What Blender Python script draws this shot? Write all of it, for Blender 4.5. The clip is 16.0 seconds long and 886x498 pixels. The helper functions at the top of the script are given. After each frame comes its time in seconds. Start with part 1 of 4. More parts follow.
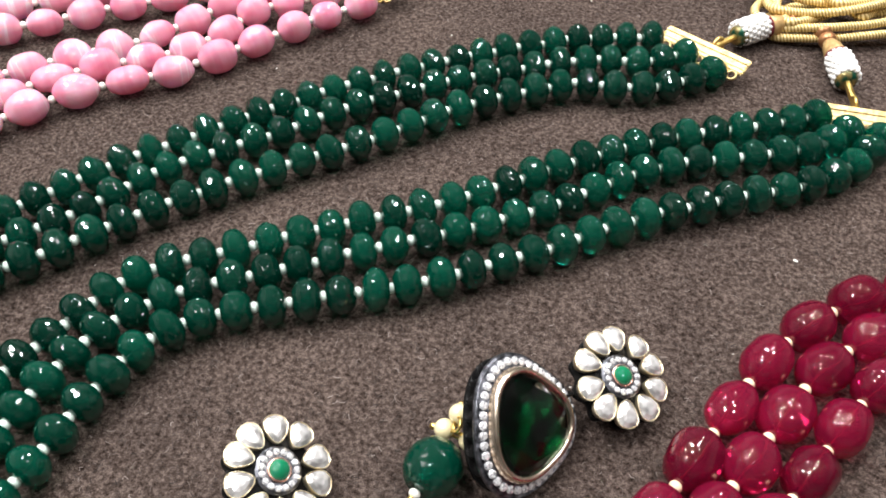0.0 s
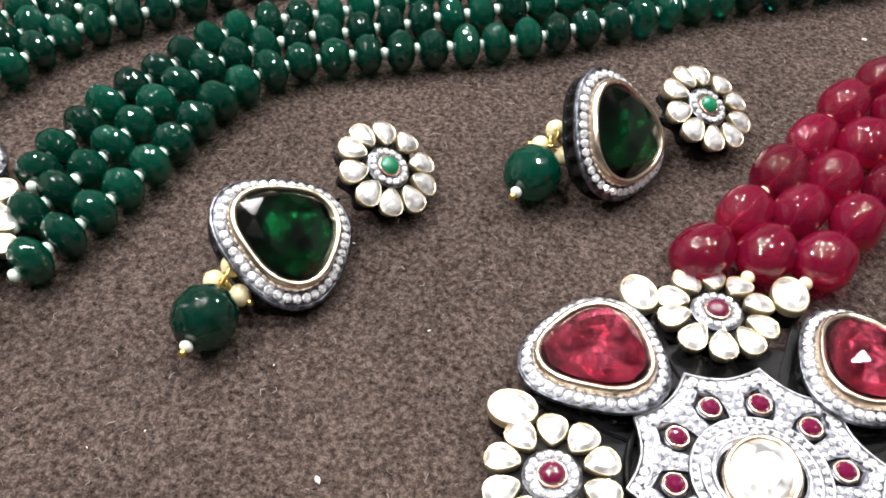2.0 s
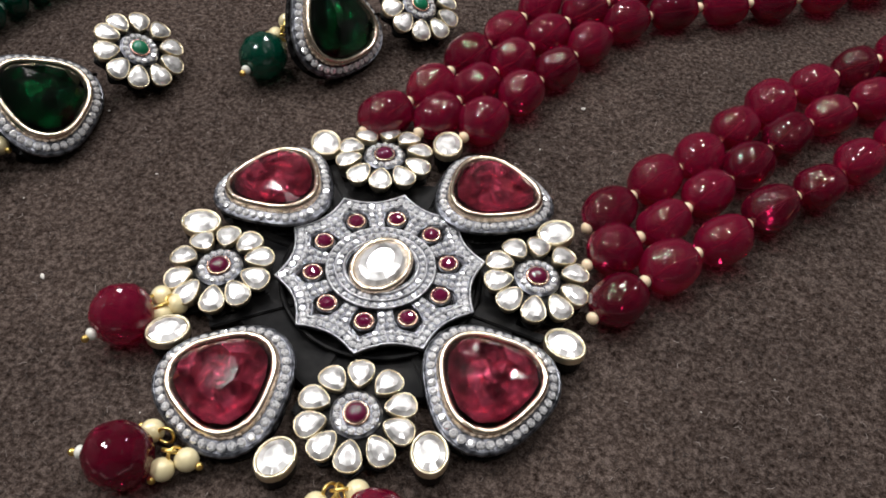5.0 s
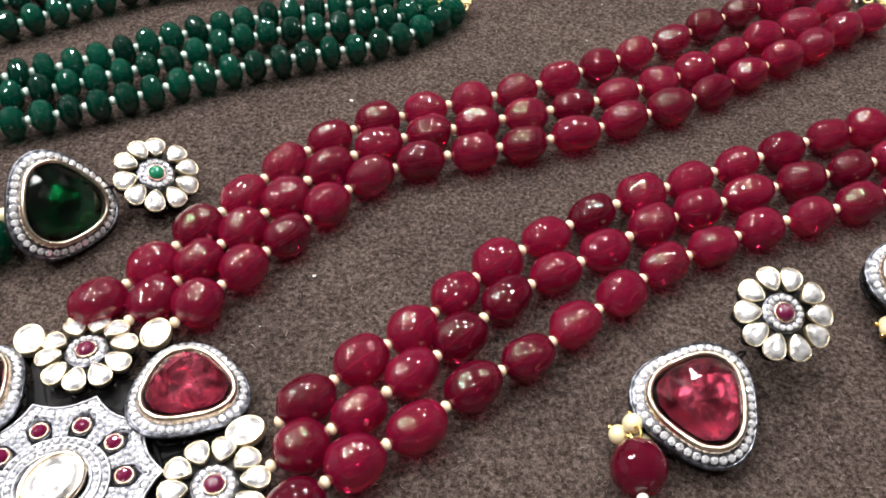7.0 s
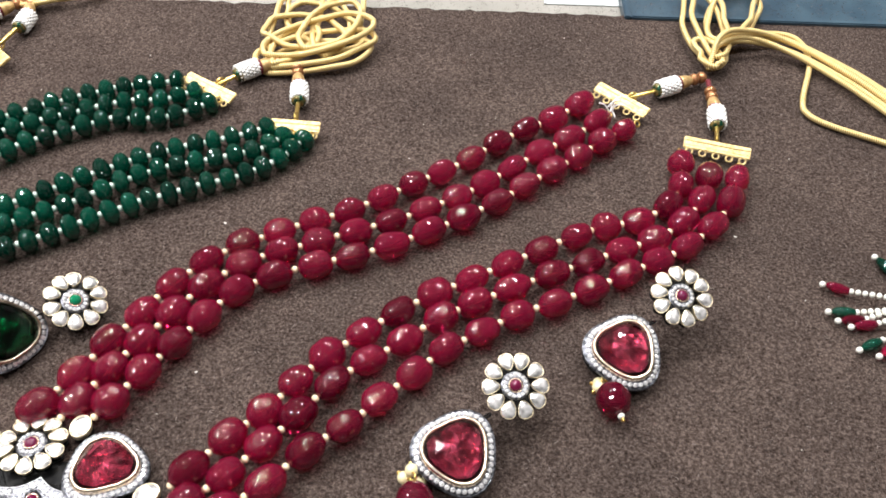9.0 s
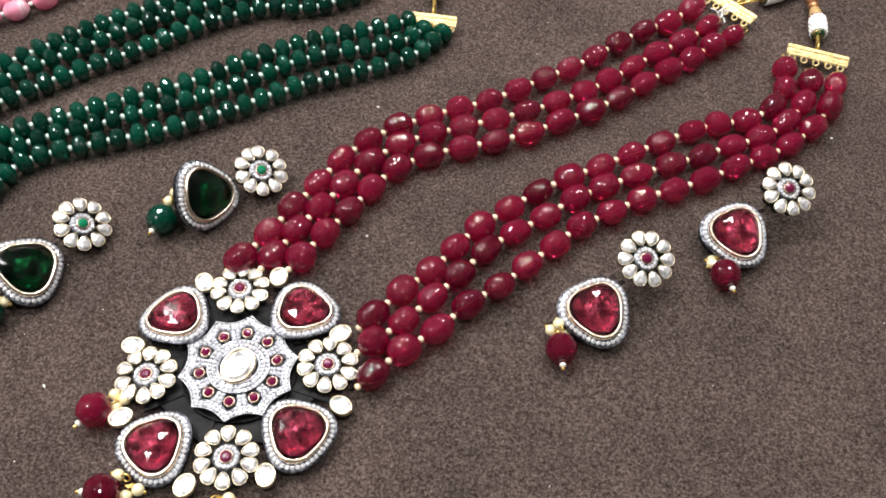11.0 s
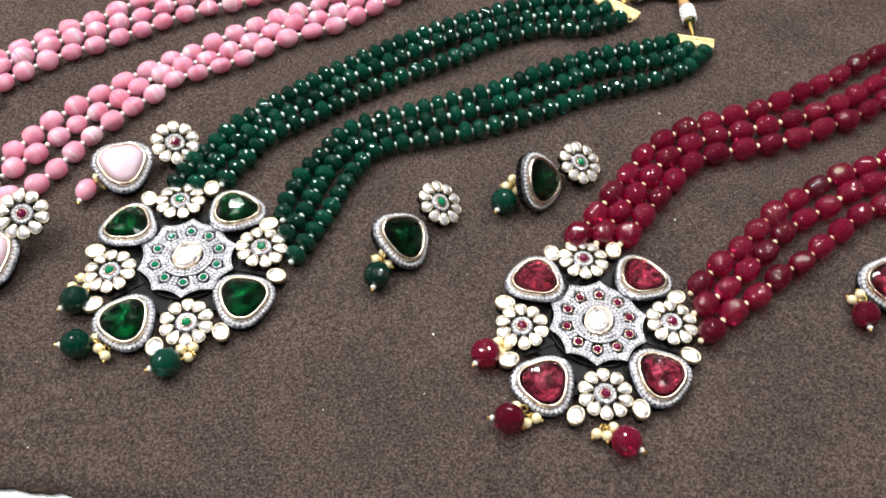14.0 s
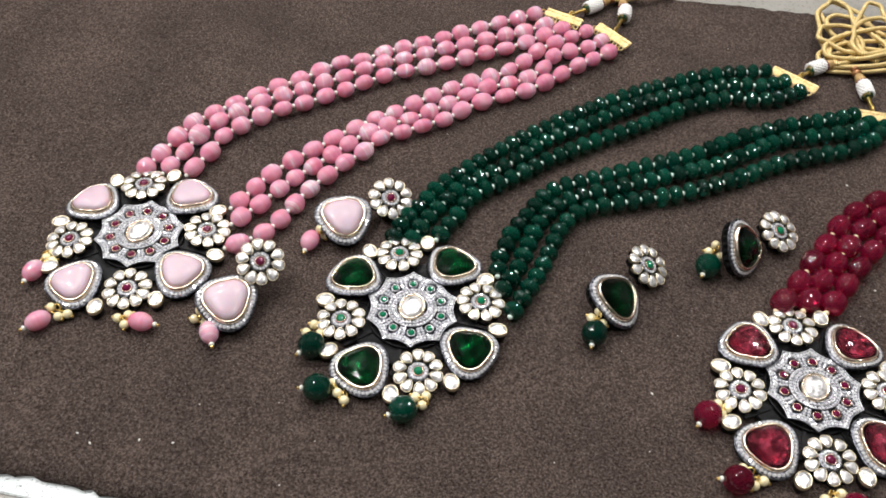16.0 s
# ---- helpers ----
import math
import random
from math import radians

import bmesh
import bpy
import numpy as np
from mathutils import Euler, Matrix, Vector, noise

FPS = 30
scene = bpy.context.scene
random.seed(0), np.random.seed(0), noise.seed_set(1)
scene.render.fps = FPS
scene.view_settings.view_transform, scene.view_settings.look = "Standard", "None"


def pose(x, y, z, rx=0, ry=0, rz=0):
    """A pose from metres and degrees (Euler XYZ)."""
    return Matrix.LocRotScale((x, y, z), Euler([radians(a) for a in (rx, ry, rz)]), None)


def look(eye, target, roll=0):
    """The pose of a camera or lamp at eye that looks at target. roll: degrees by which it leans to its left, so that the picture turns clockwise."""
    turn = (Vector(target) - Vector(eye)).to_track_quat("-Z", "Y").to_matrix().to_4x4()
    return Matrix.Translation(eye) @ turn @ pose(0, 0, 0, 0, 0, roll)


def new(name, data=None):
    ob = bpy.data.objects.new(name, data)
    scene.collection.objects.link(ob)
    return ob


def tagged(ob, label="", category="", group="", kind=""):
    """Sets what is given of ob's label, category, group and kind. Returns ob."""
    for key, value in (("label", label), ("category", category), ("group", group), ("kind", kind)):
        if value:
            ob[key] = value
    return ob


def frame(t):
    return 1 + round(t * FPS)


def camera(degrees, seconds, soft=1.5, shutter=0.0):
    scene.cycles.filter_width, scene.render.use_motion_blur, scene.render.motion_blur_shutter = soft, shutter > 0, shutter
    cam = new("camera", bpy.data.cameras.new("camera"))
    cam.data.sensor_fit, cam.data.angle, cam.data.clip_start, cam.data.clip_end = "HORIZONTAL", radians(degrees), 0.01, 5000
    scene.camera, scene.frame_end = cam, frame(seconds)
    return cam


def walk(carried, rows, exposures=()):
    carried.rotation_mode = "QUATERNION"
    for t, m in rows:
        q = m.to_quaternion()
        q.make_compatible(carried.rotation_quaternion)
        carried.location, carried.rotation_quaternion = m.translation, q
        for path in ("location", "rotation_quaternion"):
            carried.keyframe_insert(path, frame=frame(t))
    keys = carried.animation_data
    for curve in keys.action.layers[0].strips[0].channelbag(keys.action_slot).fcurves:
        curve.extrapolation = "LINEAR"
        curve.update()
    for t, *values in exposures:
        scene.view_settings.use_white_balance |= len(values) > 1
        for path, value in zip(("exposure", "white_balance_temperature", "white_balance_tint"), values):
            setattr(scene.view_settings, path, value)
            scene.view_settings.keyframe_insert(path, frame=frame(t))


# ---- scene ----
cam = camera(52.6, 16.0, soft=1.7)
PATH = [
    (0, (-0.00393, 0.00340, 0.14189), (-0.00318, 0.01696, 0.12720), 1.37),
    (0.5, (-0.00434, -0.00369, 0.13205), (-0.00366, 0.00980, 0.11729), 0.8),
    (1, (-0.01207, -0.01592, 0.12445), (-0.01139, -0.00242, 0.10972), 0.98),
    (1.5, (-0.01928, -0.02757, 0.12294), (-0.01858, -0.01404, 0.10823), 1.83),
    (2, (-0.02154, -0.03878, 0.11384), (-0.02091, -0.02527, 0.09910), 2.0),
    (2.2, (-0.01540, -0.04464, 0.10397), (-0.01531, -0.03076, 0.08957), 0.4),
    (2.5, (-0.01230, -0.04933, 0.10032), (-0.01203, -0.03588, 0.08552), 1.0),
    (3, (-0.00755, -0.06450, 0.09517), (-0.00724, -0.05157, 0.07992), 0.7),
    (3.5, (0.00393, -0.08003, 0.10274), (0.00452, -0.06713, 0.08746), 1.6),
    (3.7, (0.00804, -0.08634, 0.10597), (0.00871, -0.07342, 0.09073), 1.9),
    (5.8, (0.03822, -0.07413, 0.13524), (0.03969, -0.06095, 0.12026), 4.4),
    (6, (0.04300, -0.07161, 0.13668), (0.04438, -0.05838, 0.12175), 4.0),
    (6.5, (0.06294, -0.06384, 0.14318), (0.06433, -0.05047, 0.12837), 2.9),
    (7, (0.08157, -0.06237, 0.14642), (0.08318, -0.04879, 0.13182), 1.6),
    (7.5, (0.10389, -0.06435, 0.14679), (0.10606, -0.05093, 0.13212), 1.0),
    (8, (0.10814, -0.06444, 0.15033), (0.11080, -0.05105, 0.13572), 1.2),
    (8.5, (0.11376, -0.06127, 0.17860), (0.11659, -0.04801, 0.16389), 1.8),
    (8.7, (0.11412, -0.06885, 0.19868), (0.11687, -0.05575, 0.18381), 1.8),
    (9, (0.10839, -0.09487, 0.22609), (0.11120, -0.08174, 0.21127), 2.3),
    (9.5, (0.09252, -0.12743, 0.24127), (0.09495, -0.11443, 0.22627), 2.3),
    (9.7, (0.08492, -0.13711, 0.24743), (0.08723, -0.12413, 0.23240), 2.8),
    (11.8, (0.04730, -0.10134, 0.26626), (0.04945, -0.09098, 0.24929), 4.6),
    (12, (0.04088, -0.10057, 0.27452), (0.04303, -0.08998, 0.25769), 3.1),
    (12.5, (0.00797, -0.11879, 0.27211), (0.01037, -0.10771, 0.25563), 4.0),
    (13, (-0.02479, -0.13090, 0.26972), (-0.02244, -0.11950, 0.25345), 5.0),
    (13.5, (-0.04801, -0.14135, 0.27269), (-0.04582, -0.12964, 0.25663), 4.4),
    (14, (-0.06446, -0.14947, 0.27796), (-0.06232, -0.13748, 0.26210), 4.4),
    (14.5, (-0.08065, -0.15431, 0.28147), (-0.07852, -0.14206, 0.26580), 4.5),
    (15, (-0.10241, -0.15698, 0.28398), (-0.10041, -0.14449, 0.26849), 4.7),
    (15.5, (-0.12279, -0.15503, 0.28362), (-0.12111, -0.14234, 0.26826), 4.6),
    (16, (-0.13346, -0.15039, 0.28815), (-0.13220, -0.13743, 0.27296), 3.1),
]
EXPOSURES = [(0, 0.42), (1.2, 0.66), (1.8, 0.60), (2.5, -0.08), (3.2, -0.67), (3.7, -0.76), (6.0, -0.3), (6.5, 0.0), (7.0, 0.26), (7.5, 0.40), (8.0, 0.45), (8.5, 0.42), (9.0, 0.3), (9.5, 0.12), (12, 0.14), (14, 0.0), (16, -0.47)]
walk(cam, [(t, look(eye, target, roll)) for t, eye, target, roll in PATH], EXPOSURES)

# ---------------------------------------------------------------- world and lamps
world = bpy.data.worlds.new("World")
scene.world = world
world.use_nodes = True
world.node_tree.nodes["Background"].inputs[0].default_value = (0.9, 0.95, 1.0, 1)
world.node_tree.nodes["Background"].inputs[1].default_value = 0.05

CEILING = 1.75
LAMPS = [(-1.75, 0.60), (-1.15, 0.55), (-0.55, 0.65), (0.05, 0.60), (0.70, 0.55), (1.40, 0.65), (-1.45, 1.50), (-0.75, 1.60), (0.00, 1.50), (0.80, 1.60), (-0.95, -0.35), (0.45, -0.45)]
for lx, ly in LAMPS:
    lamp = bpy.data.lights.new("downlight", "AREA")
    lamp.shape, lamp.size, lamp.energy, lamp.color = "DISK", 0.085, 11.2 if lx < 0 else 7.7, (1.0, 0.975, 0.975)
    new("downlight", lamp).matrix_world = pose(lx, ly, CEILING - 0.01)
for lx, ly in ((-0.25, 2.10), (0.55, 1.15), (-0.75, 0.15)):
    lamp = bpy.data.lights.new("ceiling_panel", "AREA")
    lamp.shape, lamp.size, lamp.size_y, lamp.energy, lamp.color = "RECTANGLE", 0.20, 0.20, 7.0, (1.0, 0.98, 0.98)
    new("ceiling_panel", lamp).matrix_world = pose(lx, ly, CEILING - 0.01)

# ---------------------------------------------------------------- helpers (lengths in centimetres)
CM = 0.01
rnd = random.Random(7)


def at(x, y, z, rx=0, ry=0, rz=0):
    return pose(x * CM, y * CM, z * CM, rx, ry, rz)


def mesh(name, bm, material, smooth=False):
    """A mesh out of a bmesh in centimetres."""
    bmesh.ops.recalc_face_normals(bm, faces=bm.faces)
    if not any(e.is_boundary for e in bm.edges) and bm.calc_volume(signed=True) < 0:
        bmesh.ops.reverse_faces(bm, faces=bm.faces)
    bmesh.ops.scale(bm, vec=(CM, CM, CM), verts=bm.verts)
    for f in bm.faces:
        f.smooth = smooth
    data = bpy.data.meshes.new(name)
    bm.to_mesh(data)
    bm.free()
    data.materials.append(material)
    return data


def put(name, data, parent=None, m=None, label=""):
    ob = new(name, data)
    ob.parent = parent
    if m is not None:
        ob.matrix_basis = m
    return tagged(ob, label)


def part(name, bm, material, parent, label="", m=None, smooth=False):
    return put(name, mesh(name, bm, material, smooth), parent, m, label)


def loft(loops, first=True, last=True):
    """Closed loops of equal length, joined one to the next; caps at the ends."""
    bm = bmesh.new()
    rings = [[bm.verts.new(p) for p in loop] for loop in loops]
    n = len(rings[0])
    for a, b in zip(rings, rings[1:]):
        for i in range(n):
            j = (i + 1) % n
            bm.faces.new((a[i], a[j], b[j], b[i]))
    if first:
        bm.faces.new(rings[0][::-1])
    if last:
        bm.faces.new(rings[-1])
    return bm


def ring_loft(loops):
    """The same, closed from the last loop back to the first."""
    return loft(list(loops) + [loops[0]], False, False)


def lift(outline, z):
    return [(x, y, z) for x, y in outline]


def oval(length, width, n=20):
    return [(length / 2 * math.cos(a), width / 2 * math.sin(a)) for a in (2 * math.pi * i / n for i in range(n))]


def pear(length, width, n=16):
    """Wide end along +x."""
    return [(length / 2 * math.cos(a), width / 2 * math.sin(a) * (0.79 + 0.27 * math.cos(a))) for a in (2 * math.pi * i / n for i in range(n))]


def trillion(r, bulge=0.085, n=36, turn=0.0):
    """A three-cornered rounded outline; the first corner along +x."""
    out = []
    for i in range(n):
        a = 2 * math.pi * (i + turn) / n
        q = r * (1 + bulge * math.cos(3 * a) + 0.035 * math.cos(a))
        out.append((q * math.cos(a), q * math.sin(a)))
    return out


def web(r, n=10, per=8, dip=0.13):
    """A star of n tips joined by hollow arcs."""
    out = []
    for k in range(n):
        for s in range(per):
            u = s / per
            a = 2 * math.pi * (k + u) / n
            q = r * (1 - dip * math.sin(math.pi * u) ** 0.8)
            out.append((q * math.cos(a), q * math.sin(a)))
    return out


def spaced(outline, count):
    """Points at even steps along a closed outline."""
    pts = [Vector((x, y)) for x, y in outline]
    pts.append(pts[0])
    run = [0.0]
    for a, b in zip(pts, pts[1:]):
        run.append(run[-1] + (b - a).length)
    out, k = [], 0
    for i in range(count):
        d = run[-1] * i / count
        while run[k + 1] < d:
            k += 1
        out.append(pts[k].lerp(pts[k + 1], (d - run[k]) / (run[k + 1] - run[k])))
    return out


def spline(points, step=0.05):
    """A smooth line through the points, as closely spaced samples."""
    p = [Vector(q) for q in points]
    p = [2 * p[0] - p[1]] + p + [2 * p[-1] - p[-2]]
    out = []
    for a, b, c, d in zip(p, p[1:], p[2:], p[3:]):
        count = max(2, int((c - b).length / step))
        for i in range(count):
            u = i / count
            out.append(0.5 * (2 * b + (c - a) * u + (2 * a - 5 * b + 4 * c - d) * u * u + (3 * b - a - 3 * c + d) * u ** 3))
    out.append(p[-2].copy())
    return out


def sweep(line, radius, sides=10, closed=False):
    """A tube along a line, with a map: u round it, v along it in centimetres."""
    bm = bmesh.new()
    uv = bm.loops.layers.uv.new("tube")
    rings, along, v = [], [], 0.0
    n = len(line)
    up = Vector((0, 0, 1))
    for i, p in enumerate(line):
        a = line[i - 1] if i or closed else p
        b = line[(i + 1) % n] if i < n - 1 or closed else p
        t = (b - a).normalized()
        side = t.cross(up)
        if side.length < 1e-4:
            side = t.cross(Vector((1, 0, 0)))
        side.normalize()
        w = side.cross(t)
        rings.append([bm.verts.new(p + radius * (math.cos(k) * side + math.sin(k) * w)) for k in (2 * math.pi * s / sides for s in range(sides))])
        if i:
            v += (p - line[i - 1]).length
        along.append(v)
    count = n if closed else n - 1
    for i in range(count):
        a, b = rings[i], rings[(i + 1) % n]
        va, vb = along[i], along[i + 1] if i < n - 1 else along[i] + (line[0] - line[i]).length
        for s in range(sides):
            e = (s + 1) % sides
            f = bm.faces.new((a[s], a[e], b[e], b[s]))
            for loop, (u, w) in zip(f.loops, ((s, va), (s + 1, va), (s + 1, vb), (s, vb))):
                loop[uv].uv = (u / sides, w)
    if not closed:
        bm.faces.new(rings[0][::-1])
        bm.faces.new(rings[-1])
    return bm


def ball(rx, ry=None, rz=None, u=18, v=11, wobble=0.0, seed=0):
    """An ellipsoid whose poles lie along x."""
    ry, rz = ry or rx, rz or rx
    bm = bmesh.new()
    bmesh.ops.create_uvsphere(bm, u_segments=u, v_segments=v, radius=1)
    for q in bm.verts:
        d = Vector((q.co.z, q.co.y, -q.co.x))
        k = 1 + wobble * noise.noise(d * 1.3 + Vector((seed * 7.1, seed * 3.3, 0)))
        q.co = Vector((d.x * rx, d.y * ry, d.z * rz)) * k
    return bm


def torus(major, minor, n=20, m=8):
    return sweep([Vector((major * math.cos(a), major * math.sin(a), 0)) for a in (2 * math.pi * i / n for i in range(n))], minor, m, True)


def box(x0, x1, y0, y1, z0, z1, bevel=0.0):
    bm = bmesh.new()
    bmesh.ops.create_cube(bm, size=1)
    for q in bm.verts:
        q.co = Vector(((x0 + x1) / 2 + q.co.x * (x1 - x0), (y0 + y1) / 2 + q.co.y * (y1 - y0), (z0 + z1) / 2 + q.co.z * (z1 - z0)))
    if bevel:
        bmesh.ops.bevel(bm, geom=bm.edges[:], offset=bevel, segments=2, affect="EDGES")
    return bm


def joined(*pieces):
    """Several bmeshes, each with its matrix, as one."""
    out = bmesh.new()
    for bm, m in pieces:
        bm.transform(m)
        tmp = bpy.data.meshes.new("tmp")
        bm.to_mesh(tmp)
        bm.free()
        out.from_mesh(tmp)
        bpy.data.meshes.remove(tmp)
    return out


def shift(x, y, z, rx=0, ry=0, rz=0):
    return pose(x, y, z, rx, ry, rz)


# ---------------------------------------------------------------- materials
def material(name, colour, rough=0.5, metal=0.0, **more):
    mat = bpy.data.materials.new(name)
    mat.use_nodes = True
    b = mat.node_tree.nodes["Principled BSDF"]
    b.inputs["Base Color"].default_value = (*colour, 1)
    b.inputs["Roughness"].default_value = rough
    b.inputs["Metallic"].default_value = metal
    for key, value in more.items():
        b.inputs[key.replace("_", " ")].default_value = value
    return mat


def node(mat, kind, **values):
    n = mat.node_tree.nodes.new(kind)
    for key, value in values.items():
        n.inputs[key.replace("_", " ")].default_value = value
    return n


def wire(mat, a, out, b, socket):
    mat.node_tree.links.new(a.outputs[out], b.inputs[socket])


def ramp(mat, stops):
    n = mat.node_tree.nodes.new("ShaderNodeValToRGB")
    while len(n.color_ramp.elements) < len(stops):
        n.color_ramp.elements.new(0.5)
    for e, (p, c) in zip(n.color_ramp.elements, stops):
        e.position, e.color = p, (*c, 1)
    return n


def grain(mat, scale, stops, bump=0.0, detail=3.0, distance=0.0003):
    """Colour by a noise in the thing's own space, and a relief from it."""
    b = mat.node_tree.nodes["Principled BSDF"]
    co = node(mat, "ShaderNodeTexCoord")
    tex = node(mat, "ShaderNodeTexNoise", Scale=scale, Detail=detail)
    wire(mat, co, "Object", tex, "Vector")
    if stops:
        r = ramp(mat, stops)
        wire(mat, tex, "Fac", r, "Fac")
        wire(mat, r, "Color", b, "Base Color")
    if bump:
        bp = node(mat, "ShaderNodeBump", Strength=bump, Distance=distance)
        wire(mat, tex, "Fac", bp, "Height")
        wire(mat, bp, "Normal", b, "Normal")
    return mat


def varied(mat, low, high, scale=150.0, cloud=0.5):
    """Each piece its own tone between two colours, clouded inside."""
    b = mat.node_tree.nodes["Principled BSDF"]
    info = node(mat, "ShaderNodeObjectInfo")
    co = node(mat, "ShaderNodeTexCoord")
    tex = node(mat, "ShaderNodeTexNoise", Scale=scale, Detail=3.0)
    add = node(mat, "ShaderNodeVectorMath")
    add.operation = "ADD"
    wire(mat, co, "Object", add, 0)
    wire(mat, info, "Random", add, 1)
    wire(mat, add, "Vector", tex, "Vector")
    mix = node(mat, "ShaderNodeMath")
    mix.operation = "MULTIPLY_ADD"
    mix.inputs[1].default_value = cloud
    wire(mat, tex, "Fac", mix, 0)
    wire(mat, info, "Random", mix, 2)
    r = ramp(mat, [(0.15, low), (1.0, high)])
    wire(mat, mix, "Value", r, "Fac")
    wire(mat, r, "Color", b, "Base Color")
    return mat


felt = material("brown_felt", (0.07, 0.05, 0.043), 0.95, Sheen_Weight=0.0)
felt.node_tree.nodes["Principled BSDF"].inputs["Specular IOR Level"].default_value = 0.0


def felt_nodes(mat):
    b = mat.node_tree.nodes["Principled BSDF"]
    co = node(mat, "ShaderNodeTexCoord")
    fine = node(mat, "ShaderNodeTexNoise", Scale=3400.0, Detail=3.0, Roughness=0.75)
    mid = node(mat, "ShaderNodeTexNoise", Scale=1150.0, Detail=5.0, Roughness=0.65)
    wide = node(mat, "ShaderNodeTexNoise", Scale=26.0, Detail=4.0)
    squeeze = node(mat, "ShaderNodeMapping")
    squeeze.inputs["Scale"].default_value = (1.0, 1.0, 1.0)
    wire(mat, co, "Object", squeeze, "Vector")
    for tex in (fine, mid):
        wire(mat, squeeze, "Vector", tex, "Vector")
    wire(mat, co, "Object", wide, "Vector")
    r1 = ramp(mat, [(0.32, (0.019, 0.0135, 0.0114)), (0.48, (0.069, 0.0525, 0.0455)), (0.66, (0.150, 0.120, 0.107))])
    wire(mat, mid, "Fac", r1, "Fac")
    r2 = ramp(mat, [(0.30, (0.45, 0.43, 0.42)), (0.70, (1.55, 1.52, 1.50))])
    wire(mat, fine, "Fac", r2, "Fac")
    r3 = ramp(mat, [(0.30, (0.80, 0.80, 0.80)), (0.70, (1.15, 1.14, 1.12))])
    wire(mat, wide, "Fac", r3, "Fac")
    m1 = node(mat, "ShaderNodeVectorMath")
    m2 = node(mat, "ShaderNodeVectorMath")
    m1.operation = m2.operation = "MULTIPLY"
    wire(mat, r1, "Color", m1, 0)
    wire(mat, r2, "Color", m1, 1)
    wire(mat, m1, "Vector", m2, 0)
    wire(mat, r3, "Color", m2, 1)
    wire(mat, m2, "Vector", b, "Base Color")
    bp = node(mat, "ShaderNodeBump", Strength=0.9, Distance=0.0006)
    wire(mat, mid, "Fac", bp, "Height")
    bq = node(mat, "ShaderNodeBump", Strength=0.8, Distance=0.0003)
    wire(mat, fine, "Fac", bq, "Height")
    wire(mat, bp, "Normal", bq, "Normal")
    wire(mat, bq, "Normal", b, "Normal")


felt_nodes(felt)
lint_white = material("lint", (0.75, 0.72, 0.66), 0.8)

emerald_bead = varied(material("emerald_bead", (0.004, 0.06, 0.03), 0.065, Transmission_Weight=0.70, IOR=1.6), (0.0005, 0.040, 0.024), (0.0018, 0.130, 0.076), 260.0, 0.4)
ruby_bead = varied(material("ruby_bead", (0.2, 0.005, 0.02), 0.045, Transmission_Weight=0.82, IOR=1.54), (0.18, 0.0026, 0.022), (0.54, 0.018, 0.092), 330.0, 0.8)


def tumbled(mat, scale, depth):
    """Soft unevenness of a hand-polished bead, different on each."""
    b = mat.node_tree.nodes["Principled BSDF"]
    add = next(n for n in mat.node_tree.nodes if n.bl_idname == "ShaderNodeVectorMath")
    tex = node(mat, "ShaderNodeTexNoise", Scale=scale, Detail=1.0)
    wire(mat, add, "Vector", tex, "Vector")
    bp = node(mat, "ShaderNodeBump", Strength=1.0, Distance=depth)
    wire(mat, tex, "Fac", bp, "Height")
    wire(mat, bp, "Normal", b, "Normal")

tumbled(ruby_bead, 240.0, 0.0002)


def silk_nodes(mat):
    """Silky bands that lie across the bead; their pale cat's-eye sheen is painted into the colour."""
    b = mat.node_tree.nodes["Principled BSDF"]
    info = node(mat, "ShaderNodeObjectInfo")
    co = node(mat, "ShaderNodeTexCoord")
    sq = node(mat, "ShaderNodeMapping")
    sq.inputs["Scale"].default_value = (1.0, 0.14, 0.14)
    tex = node(mat, "ShaderNodeTexNoise", Scale=190.0, Detail=3.0)
    add = node(mat, "ShaderNodeVectorMath")
    add.operation = "ADD"
    wire(mat, co, "Object", add, 0)
    wire(mat, info, "Random", add, 1)
    wire(mat, add, "Vector", sq, "Vector")
    wire(mat, sq, "Vector", tex, "Vector")
    r = ramp(mat, [(0.30, (0.86, 0.27, 0.41)), (0.48, (0.94, 0.42, 0.55)), (0.59, (0.95, 0.52, 0.64)), (0.62, (1.0, 0.84, 0.90)), (0.65, (0.95, 0.56, 0.67))])
    wire(mat, tex, "Fac", r, "Fac")
    wire(mat, r, "Color", b, "Base Color")


pink_bead = material("pink_silk_bead", (0.8, 0.25, 0.33), 0.12, Subsurface_Weight=0.4, Subsurface_Scale=0.003, Transmission_Weight=0.30)
silk_nodes(pink_bead)
milk_pink = grain(material("milky_pink_stone", (0.8, 0.55, 0.58), 0.34, Subsurface_Weight=0.3, Subsurface_Scale=0.004, Coat_Weight=0.25, Coat_Roughness=0.04), 90.0, [(0.3, (0.56, 0.42, 0.475)), (0.7, (0.62, 0.48, 0.54))])
seed_white = material("white_seed_bead", (0.80, 0.80, 0.72), 0.25)
seed_mint = material("mint_seed_bead", (0.72, 0.86, 0.77), 0.25)
seed_cream = material("cream_seed_bead", (0.86, 0.68, 0.46), 0.22)
pearl_mat = material("cream_pearl", (0.88, 0.77, 0.46), 0.2, 0.1, Coat_Weight=0.8, Coat_Roughness=0.05)
gold = grain(material("yellow_gold", (0.80, 0.52, 0.16), 0.28, 1.0), 700.0, [(0.3, (0.80, 0.52, 0.13)), (0.7, (1.0, 0.76, 0.28))], 0.3)
